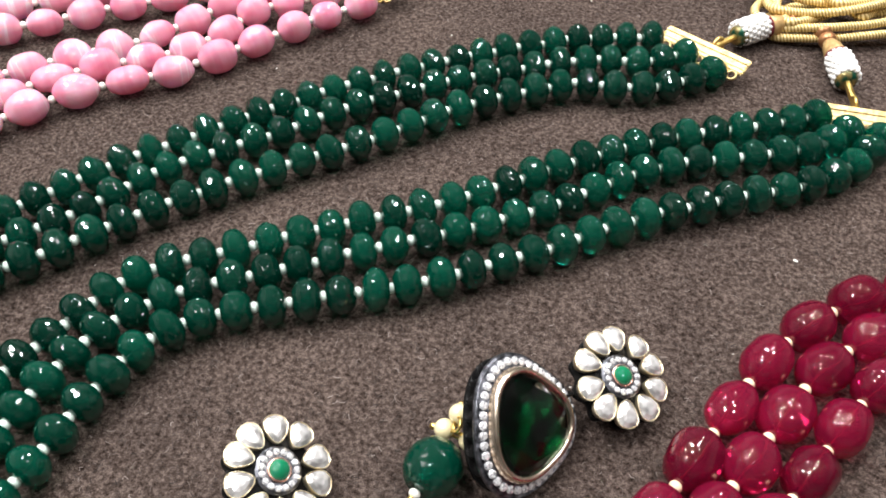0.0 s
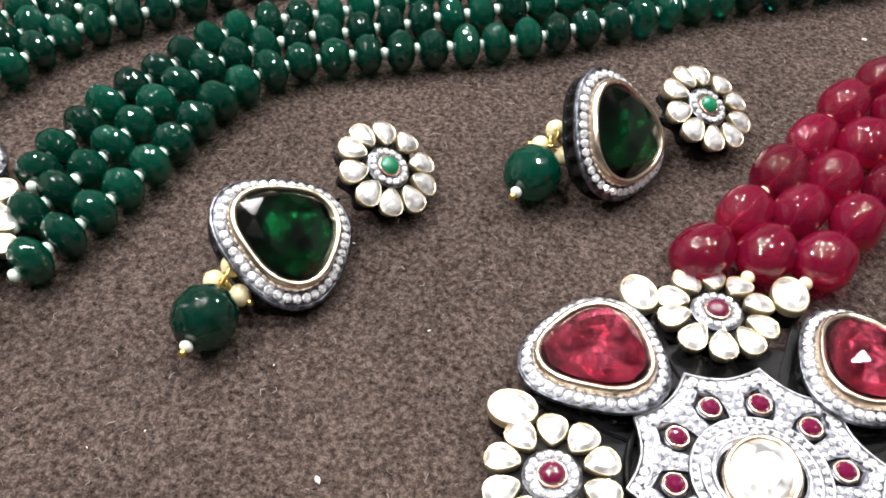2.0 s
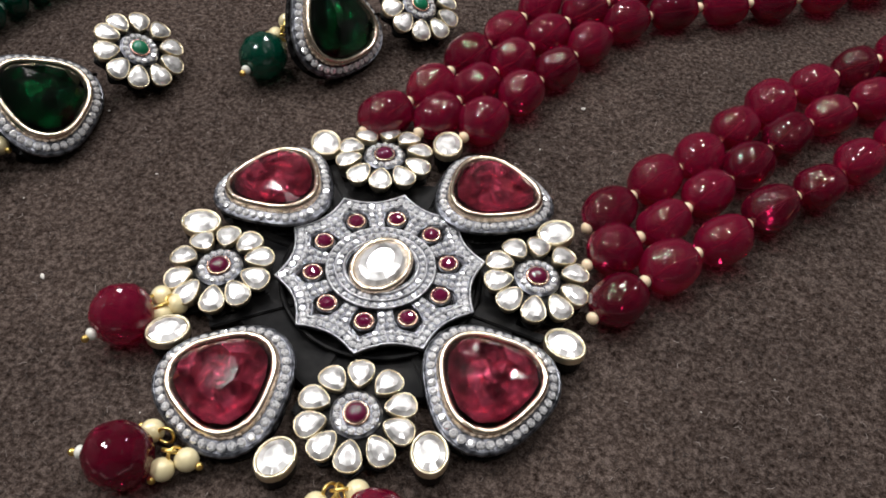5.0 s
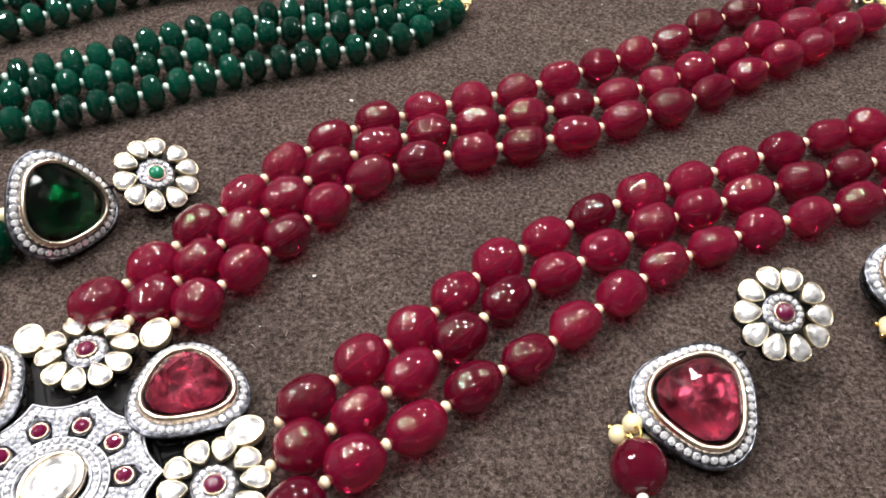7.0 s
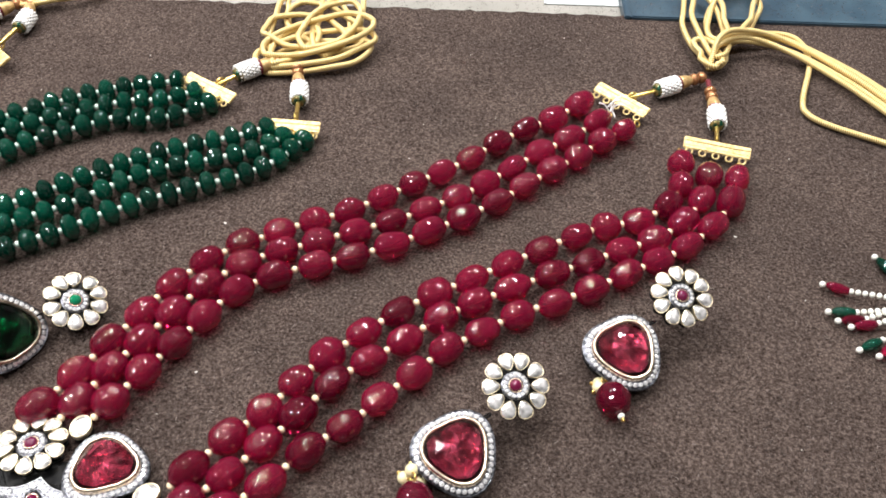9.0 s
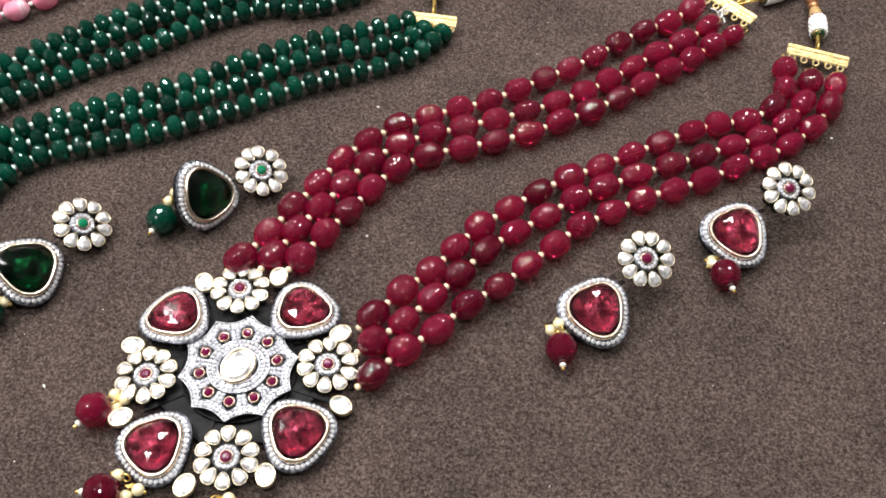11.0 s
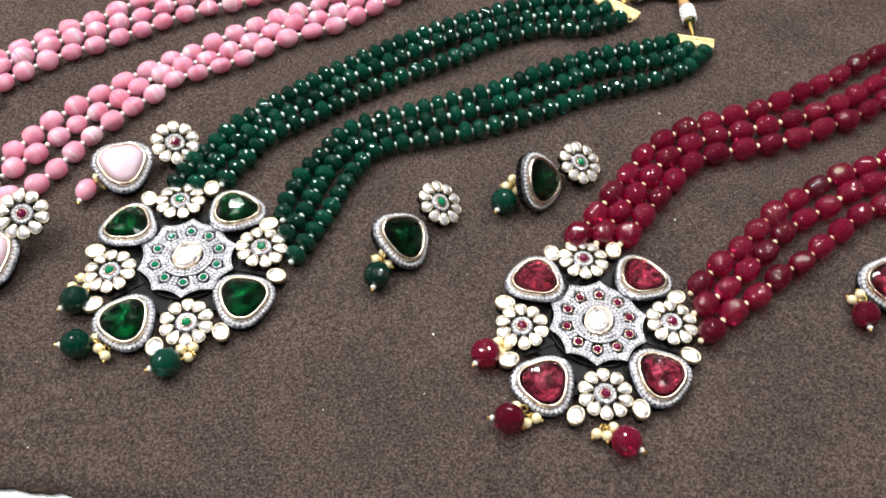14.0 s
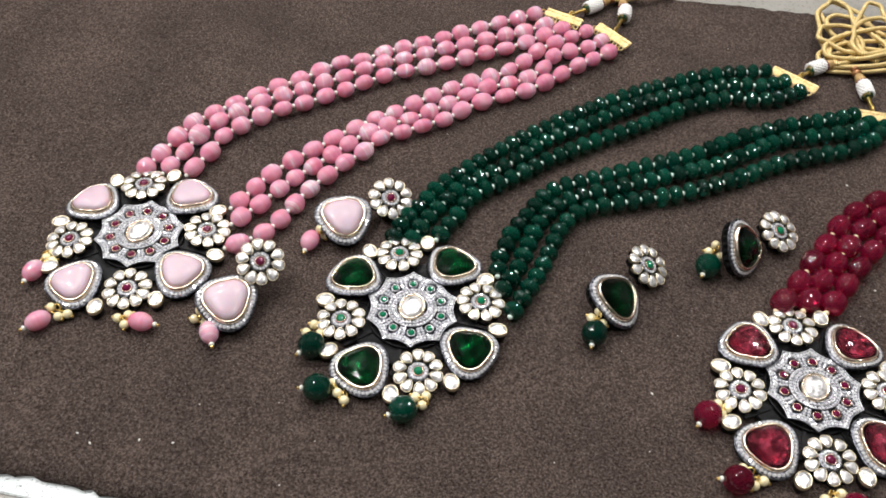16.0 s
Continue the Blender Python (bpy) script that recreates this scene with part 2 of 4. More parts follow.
bar_gold = grain(material("pale_gold_bar", (0.80, 0.60, 0.22), 0.5, 1.0), 900.0, [(0.3, (0.42, 0.31, 0.13)), (0.7, (0.74, 0.59, 0.30))], 0.6)
bezel_gold = grain(material("champagne_gold", (0.82, 0.66, 0.42), 0.22, 1.0), 500.0, [(0.3, (0.78, 0.61, 0.45)), (0.7, (0.97, 0.84, 0.68))], 0.25)
petal_gold = grain(material("petal_gold", (0.84, 0.70, 0.42), 0.32, 0.9), 600.0, [(0.3, (0.80, 0.66, 0.42)), (0.7, (0.97, 0.88, 0.66))], 0.25)
rose_gold = grain(material("rose_gold", (0.8, 0.5, 0.4), 0.25, 1.0), 500.0, [(0.3, (0.62, 0.36, 0.28)), (0.7, (0.88, 0.60, 0.48))], 0.25)
black_metal = grain(material("oxidised_black_metal", (0.01, 0.01, 0.011), 0.34, 0.2, Specular_IOR_Level=0.10), 300.0, [(0.35, (0.0025, 0.0025, 0.003)), (0.75, (0.016, 0.0155, 0.015))], 0.5)
silver = grain(material("darkened_silver", (0.3, 0.3, 0.31), 0.35, 1.0), 800.0, [(0.35, (0.045, 0.047, 0.053)), (0.7, (0.32, 0.33, 0.37))], 0.4)
bright_silver = grain(material("bright_silver", (0.6, 0.6, 0.62), 0.35, 0.8), 800.0, [(0.35, (0.30, 0.30, 0.32)), (0.7, (0.70, 0.70, 0.72))], 0.4)
# Sparkle and dark facet reflections are put into the brilliants' colour as fine noise.
brilliant = varied(material("clear_brilliant", (0.9, 0.92, 0.96), 0.12, 0.35, Specular_IOR_Level=0.8, Coat_Weight=1.0, Coat_IOR=2.0), (0.34, 0.35, 0.38), (0.99, 0.995, 1.0), 2600.0, 1.5)
mixer = next(n for n in brilliant.node_tree.nodes if n.bl_idname == "ShaderNodeMath")
for link in list(mixer.inputs[2].links):
    brilliant.node_tree.links.remove(link)
mixer.inputs[1].default_value, mixer.inputs[2].default_value = 3.6, -0.98
polki = grain(material("foiled_uncut_stone", (0.8, 0.79, 0.75), 0.26, 0.6, Coat_Weight=0.5, Coat_Roughness=0.03), 420.0, [(0.36, (0.40, 0.395, 0.385)), (0.46, (0.70, 0.69, 0.675)), (0.58, (0.93, 0.925, 0.91))], 0.35, 1.0, 0.0004)


def gem(name, colour, ior=1.55):
    return material(name, colour, 0.06, 0.0, Transmission_Weight=1.0, IOR=ior)


ruby_gem = gem("red_cut_glass", (0.96, 0.42, 0.52), 1.48)
emerald_gem = gem("green_cut_glass", (0.05, 0.45, 0.25), 1.5)
# Bright and dark patches in the foil colours stand in for facet glints.
ruby_foil = grain(material("red_foil", (0.7, 0.08, 0.14), 0.24, 0.9), 260.0, [(0.36, (0.20, 0.025, 0.055)), (0.66, (0.98, 0.36, 0.50))], 0.9, 2.0, 0.001)
emerald_foil = grain(material("green_foil", (0.02, 0.3, 0.1), 0.22, 0.9), 260.0, [(0.40, (0.002, 0.035, 0.018)), (0.66, (0.07, 0.58, 0.28))], 0.9, 2.0, 0.001)
# Darker copy of the green foil: the tilted earrings' dark reflection put into its colour.
shaded_foil = grain(material("shaded_green_foil", (0.01, 0.1, 0.04), 0.24, 0.9), 260.0, [(0.44, (0.0008, 0.010, 0.005)), (0.70, (0.03, 0.30, 0.13))], 0.9, 2.0, 0.001)
ruby_cab = material("small_red_stone", (0.115, 0.004, 0.032), 0.08, 0.0, Coat_Weight=1.0, Coat_Roughness=0.02)
emerald_cab = material("small_green_stone", (0.004, 0.16, 0.07), 0.06, 0.0, Coat_Weight=1.0, Coat_Roughness=0.02)
wound_white = material("white_thread_wrap", (0.88, 0.87, 0.84), 0.5)
wood_gold = grain(material("gilt_wooden_bead", (0.55, 0.36, 0.14), 0.4, 0.4), 400.0, [(0.3, (0.40, 0.24, 0.09)), (0.7, (0.68, 0.48, 0.22))], 0.3)
copper_bead = grain(material("copper_bead", (0.42, 0.20, 0.09), 0.3, 0.6), 400.0, [(0.3, (0.28, 0.12, 0.05)), (0.7, (0.55, 0.28, 0.13))], 0.3)
green_enamel = grain(material("green_gilt_enamel", (0.05, 0.08, 0.04), 0.25, 0.4), 350.0, [(0.42, (0.006, 0.07, 0.04)), (0.60, (0.35, 0.24, 0.08))])
red_thread = material("dark_red_thread", (0.14, 0.012, 0.02), 0.8)


def cord_nodes(mat):
    """A twisted metallic cord: slanting ridges along the tube, groove shade painted into the colour."""
    b = mat.node_tree.nodes["Principled BSDF"]
    uv = node(mat, "ShaderNodeUVMap")
    tex = node(mat, "ShaderNodeTexWave", Scale=1.0, Distortion=0.6, Detail=1.0)
    tex.bands_direction = "DIAGONAL"
    sq = node(mat, "ShaderNodeMapping")
    sq.inputs["Scale"].default_value = (1.2566, 7.5, 1.0)
    wire(mat, uv, "UV", sq, "Vector")
    wire(mat, sq, "Vector", tex, "Vector")
    r = ramp(mat, [(0.0, (0.40, 0.25, 0.06)), (0.45, (0.82, 0.60, 0.22)), (1.0, (1.0, 0.84, 0.45))])
    wire(mat, tex, "Fac", r, "Fac")
    wire(mat, r, "Color", b, "Base Color")
    bp = node(mat, "ShaderNodeBump", Strength=0.8, Distance=0.0002)
    wire(mat, tex, "Fac", bp, "Height")
    wire(mat, bp, "Normal", b, "Normal")


cord_mat = material("gold_cord", (0.7, 0.45, 0.13), 0.42, 0.35)
cord_nodes(cord_mat)
counter_mat = grain(material("pale_counter", (0.5, 0.53, 0.52), 0.25), 30.0, [(0.3, (0.28, 0.27, 0.24)), (0.7, (0.36, 0.345, 0.31))])
white_top = grain(material("pale_laminate", (0.6, 0.63, 0.63), 0.3), 12.0, [(0.3, (0.54, 0.58, 0.575)), (0.7, (0.64, 0.68, 0.675))])
trim_mat = grain(material("brushed_edging", (0.5, 0.53, 0.53), 0.35, 0.3), 40.0, [(0.3, (0.40, 0.44, 0.43)), (0.7, (0.58, 0.61, 0.60))])
teal_mat = grain(material("dark_teal_plastic", (0.03, 0.06, 0.09), 0.35), 60.0, [(0.3, (0.02, 0.045, 0.07)), (0.7, (0.05, 0.09, 0.12))])
wall_mat = grain(material("grey_wall_paint", (0.30, 0.29, 0.28), 0.7), 3.0, [(0.3, (0.14, 0.135, 0.13)), (0.7, (0.18, 0.175, 0.17))])
ceiling_mat = grain(material("pale_ceiling_paint", (0.43, 0.43, 0.42), 0.7), 3.0, [(0.3, (0.40, 0.40, 0.395)), (0.7, (0.46, 0.46, 0.455))])
floor_mat = grain(material("grey_floor_tile", (0.35, 0.34, 0.32), 0.4), 4.0, [(0.3, (0.14, 0.135, 0.13)), (0.7, (0.20, 0.195, 0.185))])

# ---------------------------------------------------------------- the room
FLOOR_Z = -92.0
tagged(part("floor", box(-220, 220, -220, 280, FLOOR_Z - 10, FLOOR_Z), floor_mat, None), "plain grey tiled shop floor", "floor", kind="structure")
tagged(part("ceiling", box(-220, 220, -220, 280, CEILING * 100, CEILING * 100 + 10), ceiling_mat, None), "plain pale grey shop ceiling", "ceiling", kind="structure")
for wname, dims in (("wall_north", (-220, 220, 270, 280)), ("wall_south", (-220, 220, -220, -210)), ("wall_west", (-220, -210, -210, 270)), ("wall_east", (210, 220, -210, 270))):
    tagged(part(wname, box(*dims, FLOOR_Z, CEILING * 100), wall_mat, None), "plain grey painted shop wall", "wall", kind="structure")

MAT_TURN = -11.5
counter = tagged(part("display_counter", box(-75, 95, -14.0, 46, FLOOR_Z, -0.4, 0.15), counter_mat, None, m=at(0, 0, 0, 0, 0, MAT_TURN)), "pale grey shop display counter under the felt mat", "counter", kind="structure")

# ---------------------------------------------------------------- the felt mat
def felt_sheet():
    bm = bmesh.new()
    nx, ny = 400, 40
    x0, x1, y0, y1 = -62.0, 62.0, -5.5, 27.9
    grid = []
    for j in range(ny + 1):
        row = []
        for i in range(nx + 1):
            x, y = x0 + (x1 - x0) * i / nx, y0 + (y1 - y0) * j / ny
            y -= 0.04 * (x + 22) * (1 - j / ny)
            edge = (j in (0, ny)) * 0.20 * noise.noise(Vector((x * 2.1, y * 0.1, 4.0))) + (j in (0, ny)) * 0.15 * noise.noise(Vector((x * 0.25, y, 9.0)))
            rise = 0.03 * noise.noise(Vector((x * 0.12, y * 0.12, 1.0))) - 0.03
            row.append(bm.verts.new((x, y + edge, rise)))
        grid.append(row)
    for j in range(ny):
        for i in range(nx):
            bm.faces.new((grid[j][i], grid[j][i + 1], grid[j + 1][i + 1], grid[j + 1][i]))
    rim = [e for e in bm.edges if e.is_boundary]
    made = bmesh.ops.extrude_edge_only(bm, edges=rim)
    low = [g for g in made["geom"] if isinstance(g, bmesh.types.BMVert)]
    for q in low:
        q.co.z = -0.38
    return bm


felt_mat = tagged(part("felt_mat", felt_sheet(), felt, None, m=at(0, 0, 0, 0, 0, MAT_TURN), smooth=True), "dark brown woollen felt display mat lying on the counter", "mat")


def fuzz():
    """Short loose fibres that stand out of the felt."""
    r = random.Random(3)
    verts, faces = [], []
    for i in range(90000):
        x, y = r.uniform(-32, 38), r.uniform(-8, 28)
        a, l, w = r.uniform(0, 6.28), r.uniform(0.05, 0.15), r.uniform(0.004, 0.008)
        z, rise = r.uniform(-0.02, 0.01), r.uniform(0.0, 0.05)
        c, s = math.cos(a), math.sin(a)
        bend = r.uniform(-0.06, 0.06)
        k = len(verts)
        mid = (x + c * l / 2 - s * bend, y + s * l / 2 + c * bend)
        for px, py, pz in ((x, y, z), (*mid, z + rise + 0.012), (x + c * l, y + s * l, z + rise * 0.6)):
            verts.append(((px + s * w) * CM, (py - c * w) * CM, pz * CM))
            verts.append(((px - s * w) * CM, (py + c * w) * CM, (pz + 0.003) * CM))
        faces += [(k, k + 2, k + 3, k + 1), (k + 2, k + 4, k + 5, k + 3)]
    data = bpy.data.meshes.new("fuzz")
    data.from_pydata(verts, [], faces)
    data.materials.append(fuzz_mat)
    return data


fuzz_mat = material("felt_fuzz", (0.12, 0.09, 0.08), 0.9)
geo = node(fuzz_mat, "ShaderNodeNewGeometry")
tones = ramp(fuzz_mat, [(0.0, (0.012, 0.008, 0.0065)), (0.5, (0.04, 0.029, 0.024)), (0.85, (0.12, 0.092, 0.08)), (1.0, (0.26, 0.22, 0.20))])
wire(fuzz_mat, geo, "Random Per Island", tones, "Fac")
wire(fuzz_mat, tones, "Color", fuzz_mat.node_tree.nodes["Principled BSDF"], "Base Color")
tagged(new("felt_fuzz", fuzz()), "short loose brown fibres standing out of the felt", "fibres", kind="stuff")


def crumbs():
    """Small pale flecks of lint on the felt."""
    r = random.Random(5)
    pieces = []
    spots = [(-24.4, 1.3), (-23.9, 0.9), (-22.2, 0.95), (-21.0, 0.8), (6.9, 6.8), (7.9, 12.9), (25.3, 9.5), (-3.5, 2.2)]
    for i in range(120):
        x, y = spots[i] if i < len(spots) else (r.uniform(-28, 34), r.uniform(-4, 24))
        big = 0.05 if i < len(spots) else r.uniform(0.012, 0.028)
        bm = bmesh.new()
        bmesh.ops.create_icosphere(bm, subdivisions=1, radius=1)
        for q in bm.verts:
            q.co = Vector((q.co.x * big * r.uniform(0.6, 1.8), q.co.y * big * r.uniform(0.5, 1.0), q.co.z * big * 0.5))
        pieces.append((bm, shift(x, y, 0.01, 0, 0, r.uniform(0, 180))))
    return joined(*pieces)


tagged(part("lint", crumbs(), lint_white, None), "small pale flecks of lint on the felt", "lint", kind="stuff")

# ---------------------------------------------------------------- shared pieces of the jewellery
def cut_stone(r, crown, table, n=9):
    """A domed rose cut: kite facets under a small table."""
    a = trillion(r, 0.10, 2 * n)
    b = trillion(r * 0.74, 0.08, n, 0.5)
    c = trillion(r * 0.40, 0.05, n)
    bm = bmesh.new()
    low = [bm.verts.new((x * 0.95, y * 0.95, -0.15)) for x, y in a]
    rim = [bm.verts.new((x, y, 0.03)) for x, y in a]
    mid = [bm.verts.new((x, y, crown)) for x, y in b]
    top = [bm.verts.new((x, y, table)) for x, y in c]
    for i in range(2 * n):
        bm.faces.new((low[i], low[(i + 1) % (2 * n)], rim[(i + 1) % (2 * n)], rim[i]))
    for i in range(n):
        j, k = (i + 1) % n, 2 * i
        bm.faces.new((rim[k], rim[k + 1], mid[i]))
        bm.faces.new((rim[k + 1], rim[(k + 2) % (2 * n)], mid[i]))
        bm.faces.new((rim[(k + 2) % (2 * n)], mid[j], mid[i]))
        bm.faces.new((mid[i], mid[j], top[j]))
        bm.faces.new((mid[i], top[j], top[i]))
    bm.faces.new(top)
    bm.faces.new(low[::-1])
    return bm


def smooth_stone(r):
    return loft([lift(trillion(r * s, 0.10, 36), z) for s, z in ((1.0, 0.0), (1.0, 0.05), (0.95, 0.13), (0.84, 0.19), (0.66, 0.235), (0.40, 0.26), (0.15, 0.27))])


def foil_cup(r):
    """Crumpled faceted foil that lies inside the glass."""
    r2 = random.Random(3)
    loops = [lift(trillion(r, 0.10, 14), 0.0)]
    for q, n_z in ((0.74, -0.05), (0.48, -0.11), (0.24, -0.04)):
        loops.append([(x * r2.uniform(0.80, 1.20) + r2.uniform(-0.03, 0.03), y * r2.uniform(0.80, 1.20), n_z + r2.uniform(-0.045, 0.045)) for x, y in trillion(r * q, 0.08, 14, r2.uniform(0, 1))])
    bm = loft(loops, False, True)
    bmesh.ops.triangulate(bm, faces=[f for f in bm.faces if len(f.verts) == 4], quad_method="ALTERNATE")
    return bm


def accent(r):
    """A tiny brilliant: eight sides, a table, a girdle."""
    def circle(q, z, t=0.0):
        return [(q * math.cos(a), q * math.sin(a), z) for a in (2 * math.pi * (i + t) / 8 for i in range(8))]
    return loft([circle(r * 0.9, -0.03), circle(r, 0.008), circle(r * 0.62, 0.036, 0.5)], False, True)


M_ACCENT = mesh("accent_stone", accent(0.057), brilliant)
M_ACCENT_HUB = mesh("accent_stone", accent(0.062), brilliant)
M_ACCENT_BIG = mesh("accent_stone", accent(0.075), brilliant)
M_PETAL = mesh("petal", loft([lift(pear(0.42, 0.40), -0.06), lift(pear(0.52, 0.535), 0.10), lift(pear(0.53, 0.545), 0.15), lift(pear(0.515, 0.525), 0.166), lift(pear(0.495, 0.50), 0.16), lift(pear(0.49, 0.49), 0.12)]), petal_gold, True)
M_PETAL_STONE = mesh("petal_stone", loft([lift(pear(0.50, 0.505, 10), 0.12), lift(pear(0.49, 0.495, 10), 0.154), lift(pear(0.33, 0.32, 10), 0.196), lift(pear(0.17, 0.15, 10), 0.21)]), polki)
M_HUB = {"red": mesh("hub_stone", ball(0.12, 0.185, 0.185, 14, 8), ruby_cab, True), "green": mesh("hub_stone", ball(0.12, 0.185, 0.185, 14, 8), emerald_cab, True)}
M_HUB_RING = mesh("hub_bezel", torus(0.192, 0.024), rose_gold, True)
M_COLLET = {"red": mesh("collet", torus(0.155, 0.024), rose_gold, True), "green": mesh("collet", torus(0.155, 0.024), bright_silver, True)}
M_COLLET_STONE = {"red": mesh("collet_stone", ball(0.10, 0.147, 0.147, 9, 6), ruby_cab), "green": mesh("collet_stone", ball(0.10, 0.147, 0.147, 9, 6), emerald_cab)}
M_TRI = {
    "red": mesh("cut_stone", cut_stone(0.77, 0.20, 0.27), ruby_gem),
    "green": mesh("cut_stone", cut_stone(0.77, 0.20, 0.27), emerald_gem),
    "pink": mesh("smooth_stone", smooth_stone(0.76), milk_pink, True)}
M_FOIL = {"red": mesh("foil_back", foil_cup(0.71), ruby_foil), "green": mesh("foil_back", foil_cup(0.71), emerald_foil), "shaded": mesh("foil_back", foil_cup(0.71), shaded_foil)}
M_TRI_BEZEL = mesh("bezel", ring_loft([lift(trillion(0.905), 0.0), lift(trillion(0.89), 0.13), lift(trillion(0.865), 0.19), lift(trillion(0.835), 0.205), lift(trillion(0.775, 0.095), 0.185), lift(trillion(0.765, 0.095), 0.0)]), bezel_gold, True)
M_TRI_RIM = mesh("halo_rim", ring_loft([lift(trillion(1.10), -0.10), lift(trillion(1.125), -0.05), lift(trillion(1.115), -0.01), lift(trillion(1.09), 0.005), lift(trillion(1.07), -0.005), lift(trillion(0.90), 0.065), lift(trillion(0.88), -0.06)]), silver)
M_OVAL_BEZEL = mesh("oval_bezel", ring_loft([lift(oval(0.74, 0.60), 0.0), lift(oval(0.74, 0.60), 0.12), lift(oval(0.72, 0.58), 0.16), lift(oval(0.65, 0.51), 0.155), lift(oval(0.63, 0.49), 0.08)]), petal_gold, True)
M_OVAL_STONE = mesh("oval_stone", loft([lift(oval(0.65, 0.51, 12), 0.10), lift(oval(0.63, 0.49, 12), 0.145), lift(oval(0.40, 0.29, 12), 0.185)]), polki)


def lobed(r, depth, lobes=10, n=60):
    return [(q * math.cos(a), q * math.sin(a)) for a, q in ((a, r * (1 - depth * (0.5 + 0.5 * math.cos(lobes * a)))) for a in (2 * math.pi * i / n for i in range(n)))]


M_FLOWER_BODY = mesh("flower_motif", loft([lift(lobed(0.78, 0.16, n=100), -0.04), lift(lobed(0.90, 0.16, n=100), 0.02), lift(lobed(0.90, 0.16, n=100), 0.07), lift(lobed(0.72, 0.20, n=100), 0.11), lift(lobed(0.72, 0.20, n=100), 0.19), lift(lobed(0.84, 0.20, n=100), 0.24), lift(lobed(0.80, 0.20, n=100), 0.30), lift(lobed(0.40, 0.0, n=100), 0.34)]), black_metal)
M_FLOWER_DISC = mesh("hub_disc", loft([lift(oval(0.80, 0.80, 24), 0.30), lift(oval(0.82, 0.82, 24), 0.40), lift(oval(0.72, 0.72, 24), 0.43)]), silver)


def tri_body():
    """Dark fluted gallery walls under a halo."""
    def fluted(r, depth):
        return [(x * k, y * k) for i, (x, y) in enumerate(trillion(r, n=132)) for k in (1 - depth * (0.5 - 0.5 * math.cos(2 * math.pi * i / 6)),)]
    return loft([lift(fluted(0.98, 0.0), 0.0), lift(fluted(1.05, 0.0), 0.05), lift(fluted(1.05, 0.0), 0.09), lift(fluted(1.04, 0.08), 0.12), lift(fluted(1.04, 0.08), 0.34), lift(fluted(1.075, 0.0), 0.38), lift(fluted(1.075, 0.0), 0.41)])


M_TRI_BODY = mesh("stone_motif", tri_body(), black_metal)
M_OVAL_BODY = mesh("oval_motif", loft([lift(oval(0.66, 0.52), 0.0), lift(oval(0.72, 0.58), 0.30)]), black_metal)
M_PEARL = mesh("pearl", ball(0.19, u=16, v=10), pearl_mat, True)
M_TIP = mesh("gold_tip", ball(0.068, u=10, v=6), gold, True)
M_DROP_SEED = mesh("end_seed", ball(0.085, 0.11, 0.11, 12, 8), seed_white, True)


M_WIRE = mesh("wire_loop", torus(0.13, 0.03, 16, 6), gold, True)


def flower(parent, m, hue):
    """Ten foiled petals round a small stone in a paved ring."""
    body = put("flower_motif", M_FLOWER_BODY, parent, m)
    for i in range(10):
        a = 36 * i + 18
        turn = pose(0, 0, 0, 0, 0, a + rnd.uniform(-2, 2)) @ at(0.685, 0, 0.28, rnd.uniform(-4, 4), 9 + rnd.uniform(-3, 3), 0)
        put("petal", M_PETAL, body, turn)
        put("petal_stone", M_PETAL_STONE, body, turn)
    put("hub_disc", M_FLOWER_DISC, body)
    for i in range(15):
        a = 2 * math.pi * i / 15
        put("accent_stone", M_ACCENT_HUB, body, at(0.306 * math.cos(a), 0.306 * math.sin(a), 0.435, rnd.gauss(0, 8), rnd.gauss(0, 8), 0))
    put("hub_bezel", M_HUB_RING, body, at(0, 0, 0.45))
    put("hub_stone", M_HUB["green" if hue == "green" else "red"], body, at(0, 0, 0.46, 0, 90, 0))
    return body


def trefoil(parent, m, hue, foil=""):
    """A three-cornered stone in a gold bezel within a paved halo."""
    body = put("stone_motif", M_TRI_BODY, parent, m)
    put("halo_rim", M_TRI_RIM, body, at(0, 0, 0.44))
    for p in spaced(trillion(0.99), 41):
        put("accent_stone", M_ACCENT_BIG, body, at(p.x, p.y, 0.482, rnd.gauss(0, 6), 20 + rnd.gauss(0, 6), math.degrees(math.atan2(p.y, p.x))))
    put("bezel", M_TRI_BEZEL, body, at(0, 0, 0.46))
    put("smooth_stone" if hue == "pink" else "cut_stone", M_TRI[hue], body, at(0, 0, 0.60))
    if hue in M_FOIL:
        put("foil_back", M_FOIL[foil or hue], body, at(0, 0, 0.61))
    return body


def cabochon(parent, m):
    body = put("oval_motif", M_OVAL_BODY, parent, m)
    put("oval_bezel", M_OVAL_BEZEL, body, at(0, 0, 0.28))
    put("oval_stone", M_OVAL_STONE, body, at(0, 0, 0.28))
    return body


